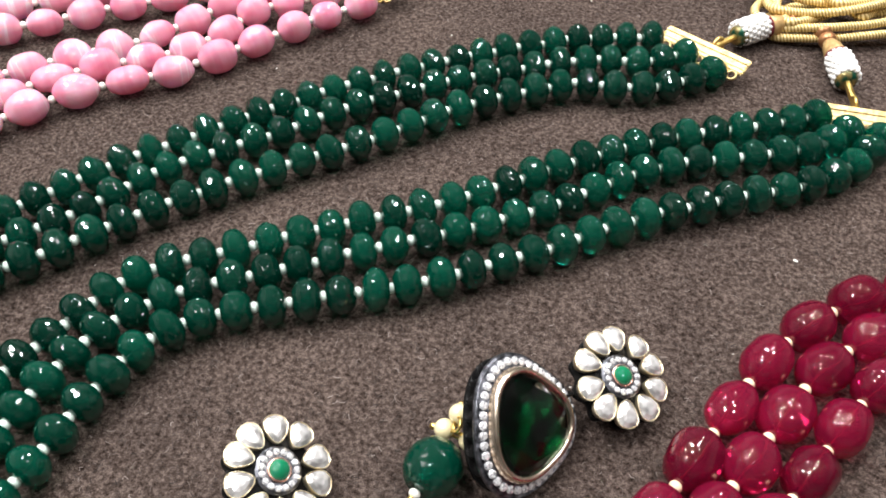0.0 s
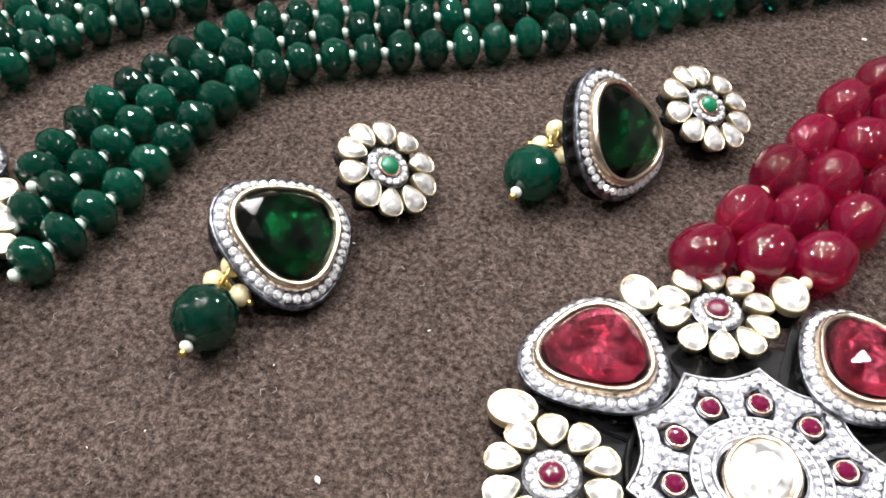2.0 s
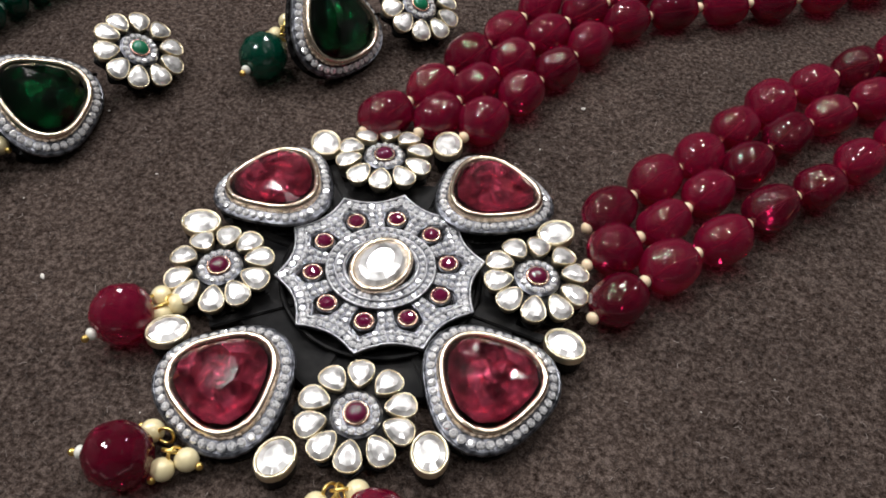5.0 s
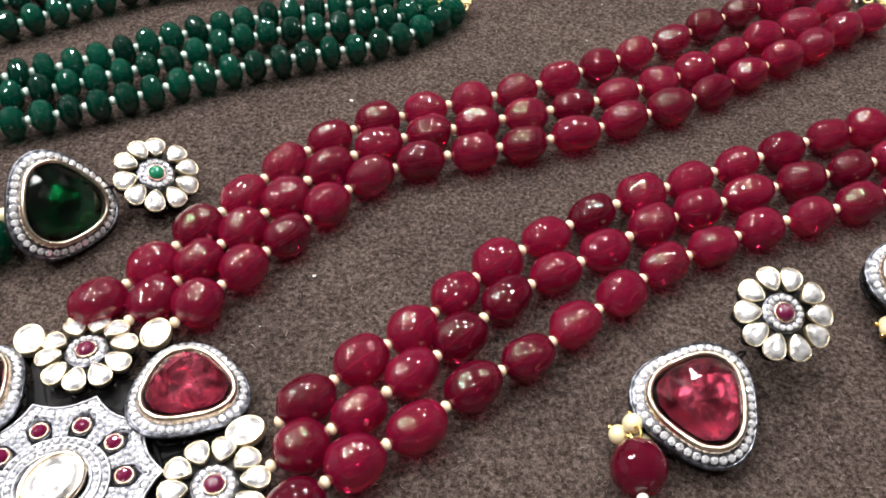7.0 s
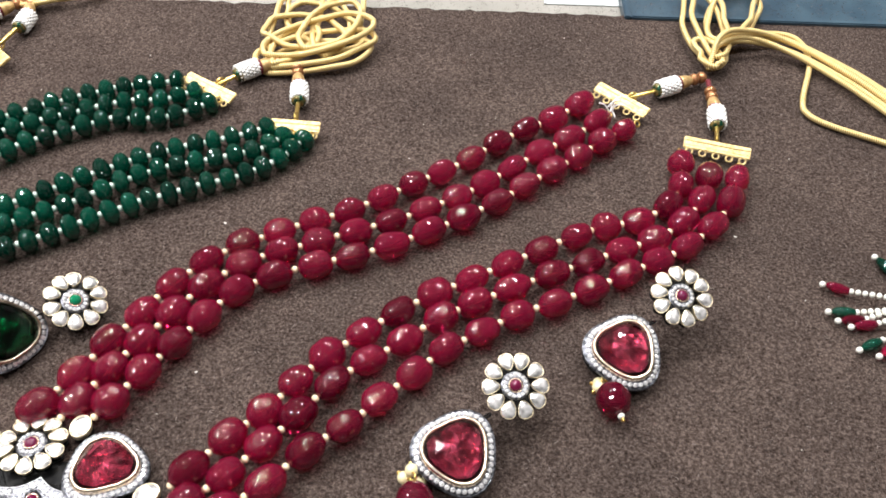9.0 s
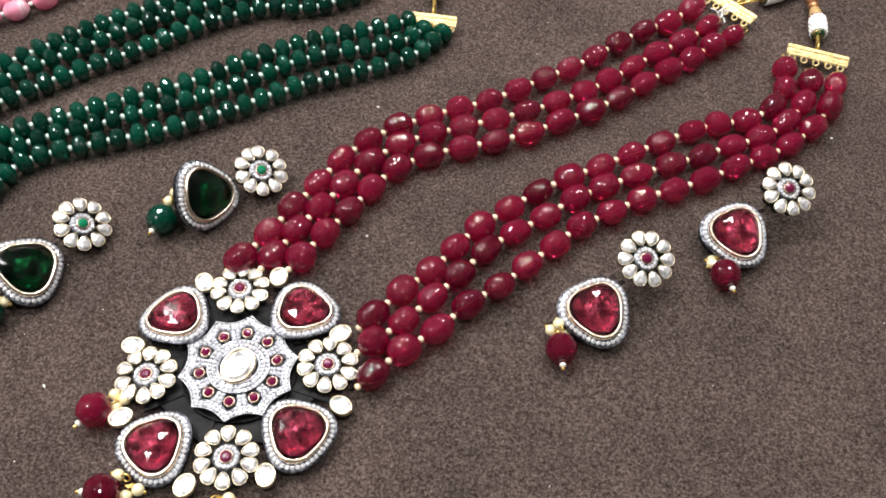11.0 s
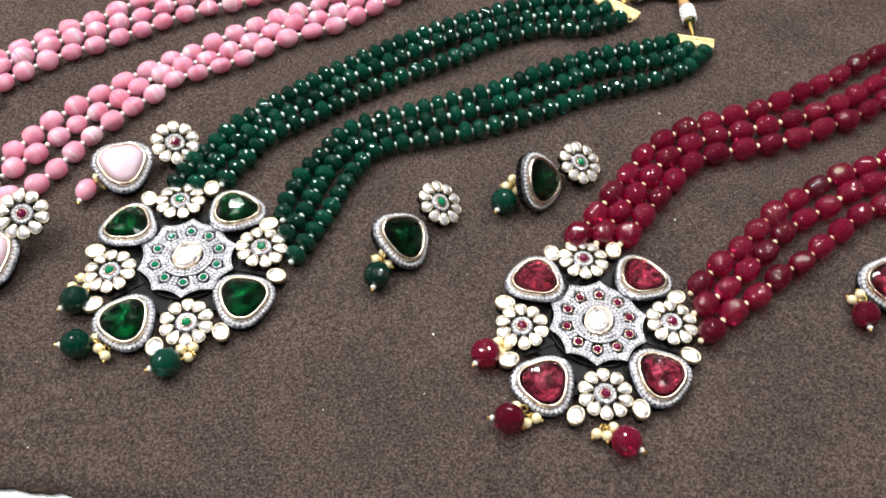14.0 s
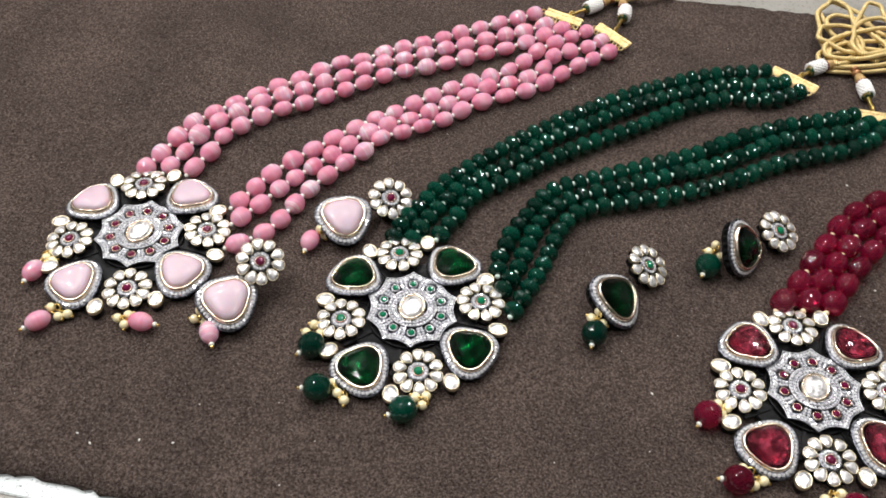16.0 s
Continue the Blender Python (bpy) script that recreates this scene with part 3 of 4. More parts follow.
def drop(parent, centre, turn, pearls, hue):
    """A bead on a pin, with its end seed, and the pearls that hang with it. turn: the way its free end points."""
    d = Vector((math.cos(radians(turn)), math.sin(radians(turn)), 0))
    c = Vector(centre)
    r = 0.50
    bead = put("drop_bead", M_DROP[hue], parent, at(*c, rnd.uniform(0, 30), 0, turn))
    put("end_seed", M_DROP_SEED, bead, at(r + 0.07, 0, -0.02))
    put("gold_tip", M_TIP, bead, at(r + 0.19, 0, -0.03))
    for px, py, *pz in pearls:
        pearl = put("pearl", M_PEARL, parent, at(px, py, pz[0] if pz else 0.24 + rnd.uniform(-0.02, 0.10)))
        out = Vector((px, py, 0)) - Vector((c.x, c.y, 0)) + 0.7 * d
        a = math.degrees(math.atan2(out.y, out.x)) + rnd.uniform(-50, 50)
        put("gold_tip", M_TIP, pearl, pose(0, 0, 0, 0, 0, a) @ at(0.21, 0, -0.03))
        put("wire_loop", M_WIRE, pearl, pose(0, 0, 0, 0, 0, a + 180) @ at(0.26, 0, 0.06, 60, 20, 0))
    return bead


def pendant(parent, x, y, turn, hue, drops):
    """The round centrepiece: a star medallion, four flowers, four stones, eight ovals, three drops."""
    m0 = at(x, y, 0.0, 0, 0, turn)
    # Added black plate that stands in for the dark of the voids behind the lattice.
    back = part("pendant_back", loft([lift(lobed(2.55, 0.12, 8), 0.10), lift(lobed(2.60, 0.12, 8), 0.16), lift(lobed(2.55, 0.12, 8), 0.22)]), black_metal, parent, m=m0)
    bars = []
    for k in range(8):
        bars.append((box(1.2, 3.05, -0.08, 0.08, 0.14, 0.27, 0.02), shift(0, 0, 0, 0, 0, 45 * k + 22.5)))
        bars.append((torus(1.75, 0.05, 40), shift(0, 0, 0.30)) if k == 0 else (box(2.2, 2.9, -0.30, -0.22, 0.14, 0.27, 0.02), shift(0, 0, 0, 0, 0, 45 * k)))
    part("lattice", joined(*bars), black_metal, back, "black oxidised metal lattice")
    # the star
    star = part("medallion", loft([lift(web(1.76), 0.24), lift(web(1.80), 0.32), lift(web(1.78), 0.40), lift(web(0.80, dip=0.0), 0.44)]), black_metal, parent, m=m0 @ at(0, 0, 0.04, 0, 0, 8))
    part("star_band", ring_loft([lift(web(1.82), 0.36), lift(web(1.86), 0.42), lift(web(1.84), 0.455), lift(web(1.80), 0.44), lift(web(1.58), 0.45), lift(web(1.50), 0.465), lift(web(1.46), 0.44), lift(web(1.47), 0.36)]), silver, star)
    part("inner_band", ring_loft([lift(oval(1.92, 1.84, 40), 0.40), lift(oval(1.92, 1.84, 40), 0.50), lift(oval(1.88, 1.80, 40), 0.515), lift(oval(1.22, 1.06, 40), 0.53), lift(oval(1.20, 1.00, 40), 0.42)]), silver, star)
    fan = [(0.88, -0.13), (1.02, -0.14), (1.16, -0.155), (1.30, -0.205), (1.39, -0.30), (1.50, -0.42), (1.58, -0.30), (1.58, 0.30), (1.50, 0.42), (1.39, 0.30), (1.30, 0.205), (1.16, 0.155), (1.02, 0.14), (0.88, 0.13)]
    rims = [sweep([Vector((px, py, pz)) for px, py in line], 0.022, 6, True) for line, pz in ((web(1.835), 0.47), (web(1.60), 0.475), (oval(1.90, 1.82, 40), 0.525), (oval(1.60, 1.52, 40), 0.535), (oval(1.30, 1.22, 40), 0.54))]
    part("rim_wire", joined(*[(bm, shift(0, 0, 0)) for bm in rims]), bright_silver, star, "thin bright silver rims", smooth=True)
    spoke = mesh("spoke", loft([lift(fan, 0.40), lift(fan, 0.465), lift([(1.2 + (x - 1.2) * 0.97, y * 0.93) for x, y in fan], 0.478)]), silver)
    disc = mesh("collet_base", loft([lift(oval(0.36, 0.36), 0.40), lift(oval(0.38, 0.38), 0.47), lift(oval(0.32, 0.32), 0.49)]), silver)
    for p in spaced(web(1.715), 78):
        put("accent_stone", M_ACCENT_BIG, star, at(p.x, p.y, 0.46, rnd.gauss(0, 8), rnd.gauss(0, 8), rnd.uniform(0, 45)))
    for k in range(10):
        a = 36 * k
        spot = pose(0, 0, 0, 0, 0, a)
        put("collet_base", disc, star, spot @ at(1.19, 0, 0.0))
        put("collet", M_COLLET["green" if hue == "green" else "red"], star, spot @ at(1.19, 0, 0.50))
        put("collet_stone", M_COLLET_STONE["green" if hue == "green" else "red"], star, spot @ at(1.19, 0, 0.50, 0, 90, rnd.uniform(0, 40)))
        put("spoke", spoke, star, pose(0, 0, 0, 0, 0, a + 18))
        for q, side in ((1.02, -0.065), (1.02, 0.065), (1.14, 0.07), (1.15, -0.07), (1.27, 0.08), (1.28, -0.08), (1.40, -0.20), (1.39, -0.07), (1.39, 0.07), (1.41, 0.20)):
            put("accent_stone", M_ACCENT, star, pose(0, 0, 0, 0, 0, a + 18) @ at(q, side, 0.48, rnd.gauss(0, 8), rnd.gauss(0, 8), 0))
        for side in (-0.09, 0.09):
            put("accent_stone", M_ACCENT, star, spot @ at(1.53, side, 0.465, rnd.gauss(0, 8), rnd.gauss(0, 8), 0))
    for q, count in ((0.725, 32), (0.875, 39)):
        for p in spaced(oval(2 * q * 1.02, 2 * q * 0.98, 40), count):
            put("accent_stone", M_ACCENT, star, at(p.x, p.y, 0.525, rnd.gauss(0, 8), rnd.gauss(0, 8), rnd.uniform(0, 45)))
    tilt = at(0, 0, 0.50, 0, 0, 55)
    part("centre_bezel", ring_loft([lift(oval(1.30, 1.06, 32), 0.0), lift(oval(1.30, 1.06, 32), 0.08), lift(oval(1.22, 0.98, 32), 0.15), lift(oval(1.08, 0.85, 32), 0.12), lift(oval(1.06, 0.83, 32), 0.02)]), bezel_gold, star, m=tilt, smooth=True)
    part("centre_stone", loft([lift(oval(1.10, 0.87, 14), 0.09), lift(oval(0.92, 0.70, 14), 0.17), lift(oval(0.60, 0.42, 14), 0.22)]), polki, star, m=tilt)
    for px, py in ((-0.13, 2.85), (-2.78, -0.12), (-0.18, -2.89), (2.72, -0.03)):
        flower(parent, m0 @ at(px, py, 0.10, -py * 1.5, px * 1.5, rnd.uniform(-8, 8)), hue)
    for px, py in ((-1.31, 3.19), (1.11, 3.31), (-3.33, 0.93), (-3.40, -1.49), (-1.32, -3.70), (0.97, -3.52), (3.15, -1.43), (3.14, 1.06)):
        way = math.degrees(math.atan2(py, px))
        cabochon(parent, m0 @ at(px, py, 0.08, 0, 0, way + rnd.uniform(-14, 14)))
    for px, py, corner in ((-2.25, -2.42, -75), (1.85, -2.21, -105), (-2.06, 1.85, 75), (1.95, 1.87, 105)):
        trefoil(parent, m0 @ at(px, py, 0.08, -py * 2.6, px * 2.0, 0) @ pose(0, 0, 0, 0, 0, corner), hue)
    for centre, way, pearls in drops:
        drop(parent, centre, way, pearls, hue)


def cut_bead(rx, ry, seed, n=15, rows=8):
    """A bead cut with staggered rows of flat facets, its poles along x."""
    r = random.Random(seed)
    loops = []
    for k in range(rows):
        lat = (k + 0.5) / rows * 2 - 1
        x, q = math.sin(lat * math.pi / 2 * 0.80) / math.sin(math.pi / 2 * 0.80 * (1 - 0.5 / rows)), math.cos(lat * math.pi / 2 * 0.80)
        loops.append([(rx * (x + r.uniform(-0.03, 0.03)), ry * q * math.cos(a) * w, ry * q * math.sin(a) * w)
                      for a, w in ((2 * math.pi * (i + 0.5 * (k % 2) + r.uniform(-0.12, 0.12)) / n, r.uniform(0.965, 1.02)) for i in range(n))])
    bm = loft(loops)
    bmesh.ops.triangulate(bm, faces=[f for f in bm.faces if len(f.verts) == 4])
    bmesh.ops.bevel(bm, geom=bm.edges[:], offset=0.019, segments=1, affect="EDGES")
    return bm


def worn_bead(rx, ry, seed, blunt=0.26):
    """A hand-polished oval, blunt at its ends and a little lopsided."""
    bm = ball(1, 1, 0.95, 32, 18, 0.07, seed)
    for q in bm.verts:
        w = 1 + blunt * q.co.x ** 2 * (1 - min(1, q.co.x ** 2))
        q.co = Vector((rx * q.co.x, ry * q.co.y * w, ry * q.co.z * w))
    return bm


def bead_meshes(name, mat, sizes, facets=False, blunt=0.26):
    out = []
    for i, (rx, ry) in enumerate(sizes):
        data = mesh(name, cut_bead(rx, ry, i) if facets else worn_bead(rx, ry, i + 1, blunt), mat, not facets)
        data["long"] = 2 * rx
        out.append(data)
    return out


M_GREEN = bead_meshes("bead", emerald_bead, [(0.288, 0.440), (0.296, 0.430), (0.280, 0.445), (0.290, 0.435), (0.300, 0.425)], True)
M_DROP = {"red": mesh("drop_bead", cut_bead(0.50, 0.52, 3, 18, 10), ruby_bead), "green": mesh("drop_bead", cut_bead(0.50, 0.52, 4, 18, 10), emerald_bead), "pink": mesh("drop_bead", ball(0.50, 0.38, 0.38), pink_bead, True)}
M_RED = bead_meshes("bead", ruby_bead, [(0.60, 0.455), (0.60, 0.475), (0.60, 0.485), (0.60, 0.445), (0.60, 0.495), (0.60, 0.465)])
M_PINK = bead_meshes("bead", pink_bead, [(0.54, 0.41), (0.54, 0.43), (0.54, 0.39), (0.54, 0.44), (0.54, 0.37)], blunt=0.08)
M_SEED = {"green": mesh("seed_bead", ball(0.095, 0.12, 0.12, 10, 7), seed_mint, True), "red": mesh("seed_bead", ball(0.095, 0.12, 0.12, 10, 7), seed_cream, True), "pink": mesh("seed_bead", ball(0.09, 0.105, 0.105, 10, 7), seed_white, True)}


M_JUMP = mesh("jump_ring", torus(0.11, 0.035, 16, 7), gold, True)


def strand(parent, points, meshes, pitch, height, hue):
    """Beads threaded along a line on the mat, with a seed bead between each two. With no pitch, one bead at each point."""
    line = spline([(x, y, 0) for x, y in points])
    run = [0.0]
    for a, b in zip(line, line[1:]):
        run.append(run[-1] + (b - a).length)

    def spot(d):
        k = min(max(0, next((i for i, v in enumerate(run) if v >= d), len(run) - 1) - 1), len(line) - 2)
        u = (d - run[k]) / max(1e-6, run[k + 1] - run[k])
        t = line[min(k + 4, len(line) - 1)] - line[max(0, k - 4)]
        return line[k].lerp(line[k + 1], u), math.degrees(math.atan2(t.y, t.x))

    if pitch:
        count = max(2, round(run[-1] / pitch))
        stops = [run[-1] * i / count for i in range(count + 1)]
    else:
        marks = [Vector((x, y, 0)) for x, y in points]
        stops = [run[min(range(len(line)), key=lambda i: (line[i] - q).length)] for q in marks]
    for i, d in enumerate(stops):
        p, a = spot(d + (rnd.uniform(-0.02, 0.02) if pitch else 0))
        near = [abs(stops[j] - d) for j in (i - 1, i + 1) if 0 <= j < len(stops)]
        data = rnd.choice(meshes)
        k = rnd.uniform(0.95, 1.05)
        long = rnd.uniform(0.95, 1.03) if pitch else min(1.12, max(0.82, (sum(near) / len(near) - 0.13) / data["long"]))
        put("bead", data, parent, at(p.x, p.y, height + rnd.uniform(-0.01, 0.02), rnd.uniform(0, 360), rnd.uniform(-5, 5), a + rnd.uniform(-6, 6)) @ Matrix.Diagonal((long, k, k, 1)))
        if i + 1 < len(stops):
            p, a = spot((d + stops[i + 1]) / 2)
            put("seed_bead", M_SEED[hue], parent, at(p.x, p.y, height + rnd.uniform(-0.03, 0.04), 0, 0, a))
    part("thread", sweep([Vector((q.x, q.y, height)) for q in line[::4]], 0.012, 6), red_thread, parent)
    gap = sum(b - a for a, b in zip(stops, stops[1:])) / (len(stops) - 1)
    on = (line[-1] - line[-7]).normalized()
    stop = line[-1] + on * (gap * 0.52)
    put("jump_ring", M_JUMP, parent, at(stop.x, stop.y, height, 40, 0, math.degrees(math.atan2(on.y, on.x))))
    back = (line[0] - line[6]).normalized()
    start = line[0] + back * (gap * 0.48)
    put("seed_bead", M_SEED[hue], parent, at(start.x, start.y, height - 0.04, 0, 0, math.degrees(math.atan2(back.y, back.x))))


def clasp(parent, a, b, toward):
    """A ridged gold bar from a to b with five eyelets on the strands' side; toward: which side the strands lie."""
    a, b = Vector(a), Vector(b)
    mid, ang, length = (a + b) / 2, math.degrees(math.atan2(b.y - a.y, b.x - a.x)), (b - a).length
    bar = part("clasp_bar", joined((box(-length / 2, length / 2, -0.25, 0.25, -0.06, 0.06, 0.03), shift(0, 0, 0)), (box(-length / 2, length / 2, -0.04, 0.02, 0.05, 0.09, 0.015), shift(0, 0.10, 0)), (box(-length / 2, length / 2, -0.03, 0.03, 0.05, 0.08, 0.012), shift(0, -0.10, 0))), bar_gold, parent, "ridged gold clasp bar", at(mid.x, mid.y, 0.46, 20, 0, ang))
    eye = mesh("eyelet", torus(0.12, 0.04, 14, 6), bar_gold, True)
    for i in range(5):
        put("eyelet", eye, bar, at(-length / 2 + length * (i + 0.5) / 5, 0.34 * toward, -0.02, 10, 0, 0))
    return mid


def barrel():
    """Rows of tiny white beads wound into a barrel along x."""
    pieces = []
    for k in range(7):
        x = -0.42 + 0.14 * k
        r = 0.30 + 0.02 * math.sin(math.pi * (k + 0.5) / 7)
        for s in range(14):
            bm = bmesh.new()
            bmesh.ops.create_icosphere(bm, subdivisions=1, radius=0.078)
            a = 2 * math.pi * (s + 0.5 * (k % 2)) / 14
            pieces.append((bm, shift(x, r * math.cos(a), r * math.sin(a))))
    pieces.append((sweep([Vector((-0.46, 0, 0)), Vector((0.46, 0, 0))], 0.322, 20), shift(0, 0, 0)))
    return joined(*pieces)


M_BARREL = mesh("white_barrel", barrel(), wound_white, True)
M_CUFF = mesh("enamel_cuff", loft([[(x, r * math.cos(a), r * math.sin(a)) for a in (2 * math.pi * i / 14 for i in range(14))] for x, r in ((-0.10, 0.14), (-0.07, 0.23), (0.0, 0.28), (0.12, 0.31))]), green_enamel, True)
M_CONE = mesh("gilt_cone", loft([[(x, r * math.cos(a), r * math.sin(a)) for a in (2 * math.pi * i / 14 for i in range(14))] for x, r in ((-0.30, 0.27), (-0.22, 0.29), (0.1, 0.24), (0.28, 0.17), (0.32, 0.12))]), wood_gold, True)
M_BAND = mesh("thread_band", loft([[(x, r * math.cos(a), r * math.sin(a)) for a in (2 * math.pi * i / 14 for i in range(14))] for x, r in ((-0.06, 0.28), (-0.04, 0.31), (0.04, 0.31), (0.06, 0.28))]), red_thread, True)
M_ROUND = mesh("copper_bead", ball(0.20, 0.25, 0.25, 14, 9), copper_bead, True)
M_LINK = mesh("link", torus(0.20, 0.05, 18, 7), gold, True)


def ending(parent, start, at_barrel, knot):
    """Wire links, an enamel cuff, the white barrel, a gilt cone and a last bead, from a clasp to the knot."""
    s, c, k = Vector(start), Vector(at_barrel), Vector(knot)
    a = math.degrees(math.atan2(c.y - s.y, c.x - s.x))
    e = math.degrees(math.atan2(k.y - c.y, k.x - c.x))
    d, f = (c - s).normalized(), (k - c).normalized()
    for i, q in enumerate((0.18, 0.52)):
        p = s + d * q
        put("link", M_LINK, parent, at(p.x, p.y, 0.42, 70 * (i % 2) + 10, 0, a))
    part("wire", sweep([Vector((*(s + d * 0.35), 0.45)), Vector((*(c - d * 0.5), 0.42))], 0.09, 8), gold, parent)
    put("enamel_cuff", M_CUFF, parent, at(*(c - d * 0.52), 0.40, 0, 0, a))
    put("white_barrel", M_BARREL, parent, at(c.x, c.y, 0.42, 0, 0, (a + e) / 2 if abs(a - e) < 90 else a))
    put("thread_band", M_BAND, parent, at(*(c + f * 0.52), 0.42, 0, 0, e))
    put("gilt_cone", M_CONE, parent, at(*(c + f * 0.86), 0.42, 0, 0, e))
    put("copper_bead", M_ROUND, parent, at(*(c + f * 1.30), 0.40, 0, 0, e))
    put("copper_bead", M_ROUND, parent, at(*(c + f * 1.68), 0.38, 0, 0, e))
    part("thread", sweep([Vector((*(c + f * 1.2), 0.4)), Vector((*k, 0.4))], 0.10, 8), red_thread, parent)


def cord(parent, points, radius=0.12, closed=False):
    line = spline(points + points[:1] if closed else points, 0.12)
    if closed:
        line = line[:-1]
    return part("cord", sweep(line, radius, 10, closed), cord_mat, parent, smooth=True)


def loop(parent, x, y, rx, ry, turn, z, lean=0.0, n=14, wob=0.12):
    pts = []
    for i in range(n):
        a = 2 * math.pi * i / n
        px, py = rx * math.cos(a), ry * math.sin(a)
        c, s = math.cos(radians(turn)), math.sin(radians(turn))
        pts.append((x + px * c - py * s + rnd.uniform(-wob, wob), y + px * s + py * c + rnd.uniform(-wob, wob), max(0.14, z + lean * px / rx + rnd.uniform(-0.06, 0.06))))
    cord(parent, pts, closed=True)


def thing(name, x, y, label, category, group=""):
    return tagged(new(name), label, category, group)


# ---------------------------------------------------------------- the three necklaces
necklace_green = thing("necklace", 0, 0, "dark green faceted bead necklace with round stone-set pendant and gold cord", "necklace", "necklaces on the mat")
GREEN = [
    [(-8.79, 8.00), (-8.65, 8.70), (-8.32, 9.31), (-8.04, 9.93), (-7.51, 10.62), (-6.79, 11.55), (-5.93, 12.45), (-4.11, 13.10), (-1.68, 13.83), (0.85, 14.56), (3.20, 15.60), (5.65, 16.43), (8.32, 16.92), (9.60, 17.25)],
    [(-8.69, 6.95), (-8.01, 7.96), (-7.41, 9.26), (-6.80, 10.45), (-5.95, 11.42), (-4.74, 12.05), (-2.29, 12.75), (0.13, 13.41), (2.65, 14.21), (5.16, 15.40), (7.81, 15.84), (9.23, 16.08), (10.18, 16.68)],
    [(-8.36, 5.89), (-7.58, 7.05), (-6.88, 8.20), (-6.34, 9.33), (-5.66, 10.47), (-4.65, 11.26), (-2.78, 11.67), (-0.23, 12.13), (2.26, 12.89), (4.73, 13.87), (7.29, 14.52), (8.59, 14.81), (9.87, 15.41), (10.93, 16.39)]]
GREEN_FAR = [
    [(-13.02, 9.88), (-12.40, 11.02), (-11.58, 12.00), (-10.67, 13.09), (-8.65, 14.63), (-6.59, 16.07), (-4.36, 17.36), (-1.92, 18.65), (0.91, 19.73), (3.58, 20.46), (4.90, 20.62), (6.21, 20.69)],
    [(-12.23, 9.80), (-11.51, 10.90), (-10.72, 11.88), (-9.76, 12.89), (-7.69, 14.13), (-5.83, 15.65), (-3.41, 16.86), (-1.10, 18.11), (1.85, 19.11), (4.39, 19.61), (5.72, 19.54), (6.93, 19.85)],
    [(-11.05, 9.98), (-10.25, 11.08), (-9.44, 12.23), (-7.85, 13.15), (-5.79, 14.43), (-3.56, 15.57), (-1.21, 16.61), (1.09, 17.81), (3.67, 18.61), (4.97, 18.47), (6.28, 18.57), (7.50, 19.10)]]
for line in GREEN + GREEN_FAR:
    strand(necklace_green, line, M_GREEN, 0.68, 0.43, "green")
pendant(necklace_green, -12.38, 6.08, 6, "green", [
    ((-16.25, 4.48, 0.49), 215, [(-16.5, 5.25), (-16.2, 5.55), (-15.95, 5.2)]),
    ((-15.98, 2.60, 0.49), 178, [(-15.40, 2.95), (-15.25, 2.45), (-15.0, 2.15)]),
    ((-12.87, 1.58, 0.49), 200, [(-12.40, 2.15), (-12.15, 1.85), (-12.0, 2.2)])])
g1 = clasp(necklace_green, (6.62, 20.85), (8.40, 19.15), -1)
g2 = clasp(necklace_green, (9.72, 17.42), (11.55, 16.92), -1)
ending(necklace_green, g1, (9.0, 21.0), (10.7, 21.5))
ending(necklace_green, g2, (10.95, 19.2), (11.0, 21.0))
for args in ((11.9, 22.0, 2.5, 1.0, 8, 0.55, 0.15), (12.0, 22.4, 2.4, 1.0, 12, 0.85, 0.2), (11.8, 21.7, 2.3, 0.9, 4, 0.30, 0.1), (11.2, 24.2, 1.0, 2.9, -18, 0.45), (13.0, 23.8, 0.9, 2.7, -22, 0.60), (12.2, 24.6, 1.3, 2.4, 10, 0.25), (12.6, 23.0, 1.0, 1.9, -40, 0.95), (11.5, 22.9, 1.8, 1.2, -30, 0.70), (12.3, 23.6, 1.2, 2.1, 35, 0.42), (11.0, 22.4, 1.5, 0.7, 55, 0.55)):
    loop(necklace_green, *args)

necklace_red = thing("necklace", 0, 0, "ruby-red oval bead necklace with round stone-set pendant and gold cord", "necklace", "necklaces on the mat")
RED_OUTER = [
    [(6.80, 3.29), (7.85, 4.13), (8.89, 4.80), (9.85, 5.64), (10.83, 6.43), (12.03, 7.11), (13.17, 7.73), (14.44, 8.25), (15.71, 8.66), (17.00, 9.12), (18.28, 9.55), (19.62, 10.00), (20.76, 10.28), (21.94, 10.33), (23.23, 10.93), (24.07, 11.87), (24.47, 12.94)],
    [(6.74, 2.33), (7.78, 2.96), (8.82, 3.73), (9.83, 4.53), (10.90, 5.42), (12.03, 6.06), (13.23, 6.61), (14.45, 7.28), (15.61, 7.70), (16.94, 8.11), (18.36, 8.48), (19.67, 8.76), (20.94, 9.10), (22.19, 9.41), (23.48, 10.07), (24.53, 11.01), (25.24, 12.13)],
    [(6.62, 1.19), (7.67, 1.92), (8.81, 2.52), (9.95, 3.35), (11.10, 3.92), (12.17, 4.66), (13.30, 5.38), (14.39, 6.08), (15.62, 6.54), (16.85, 7.00), (18.13, 7.29), (19.43, 7.63), (20.75, 8.08), (22.01, 8.48), (23.21, 8.95), (24.44, 9.72), (25.52, 10.73), (26.21, 11.84)]]
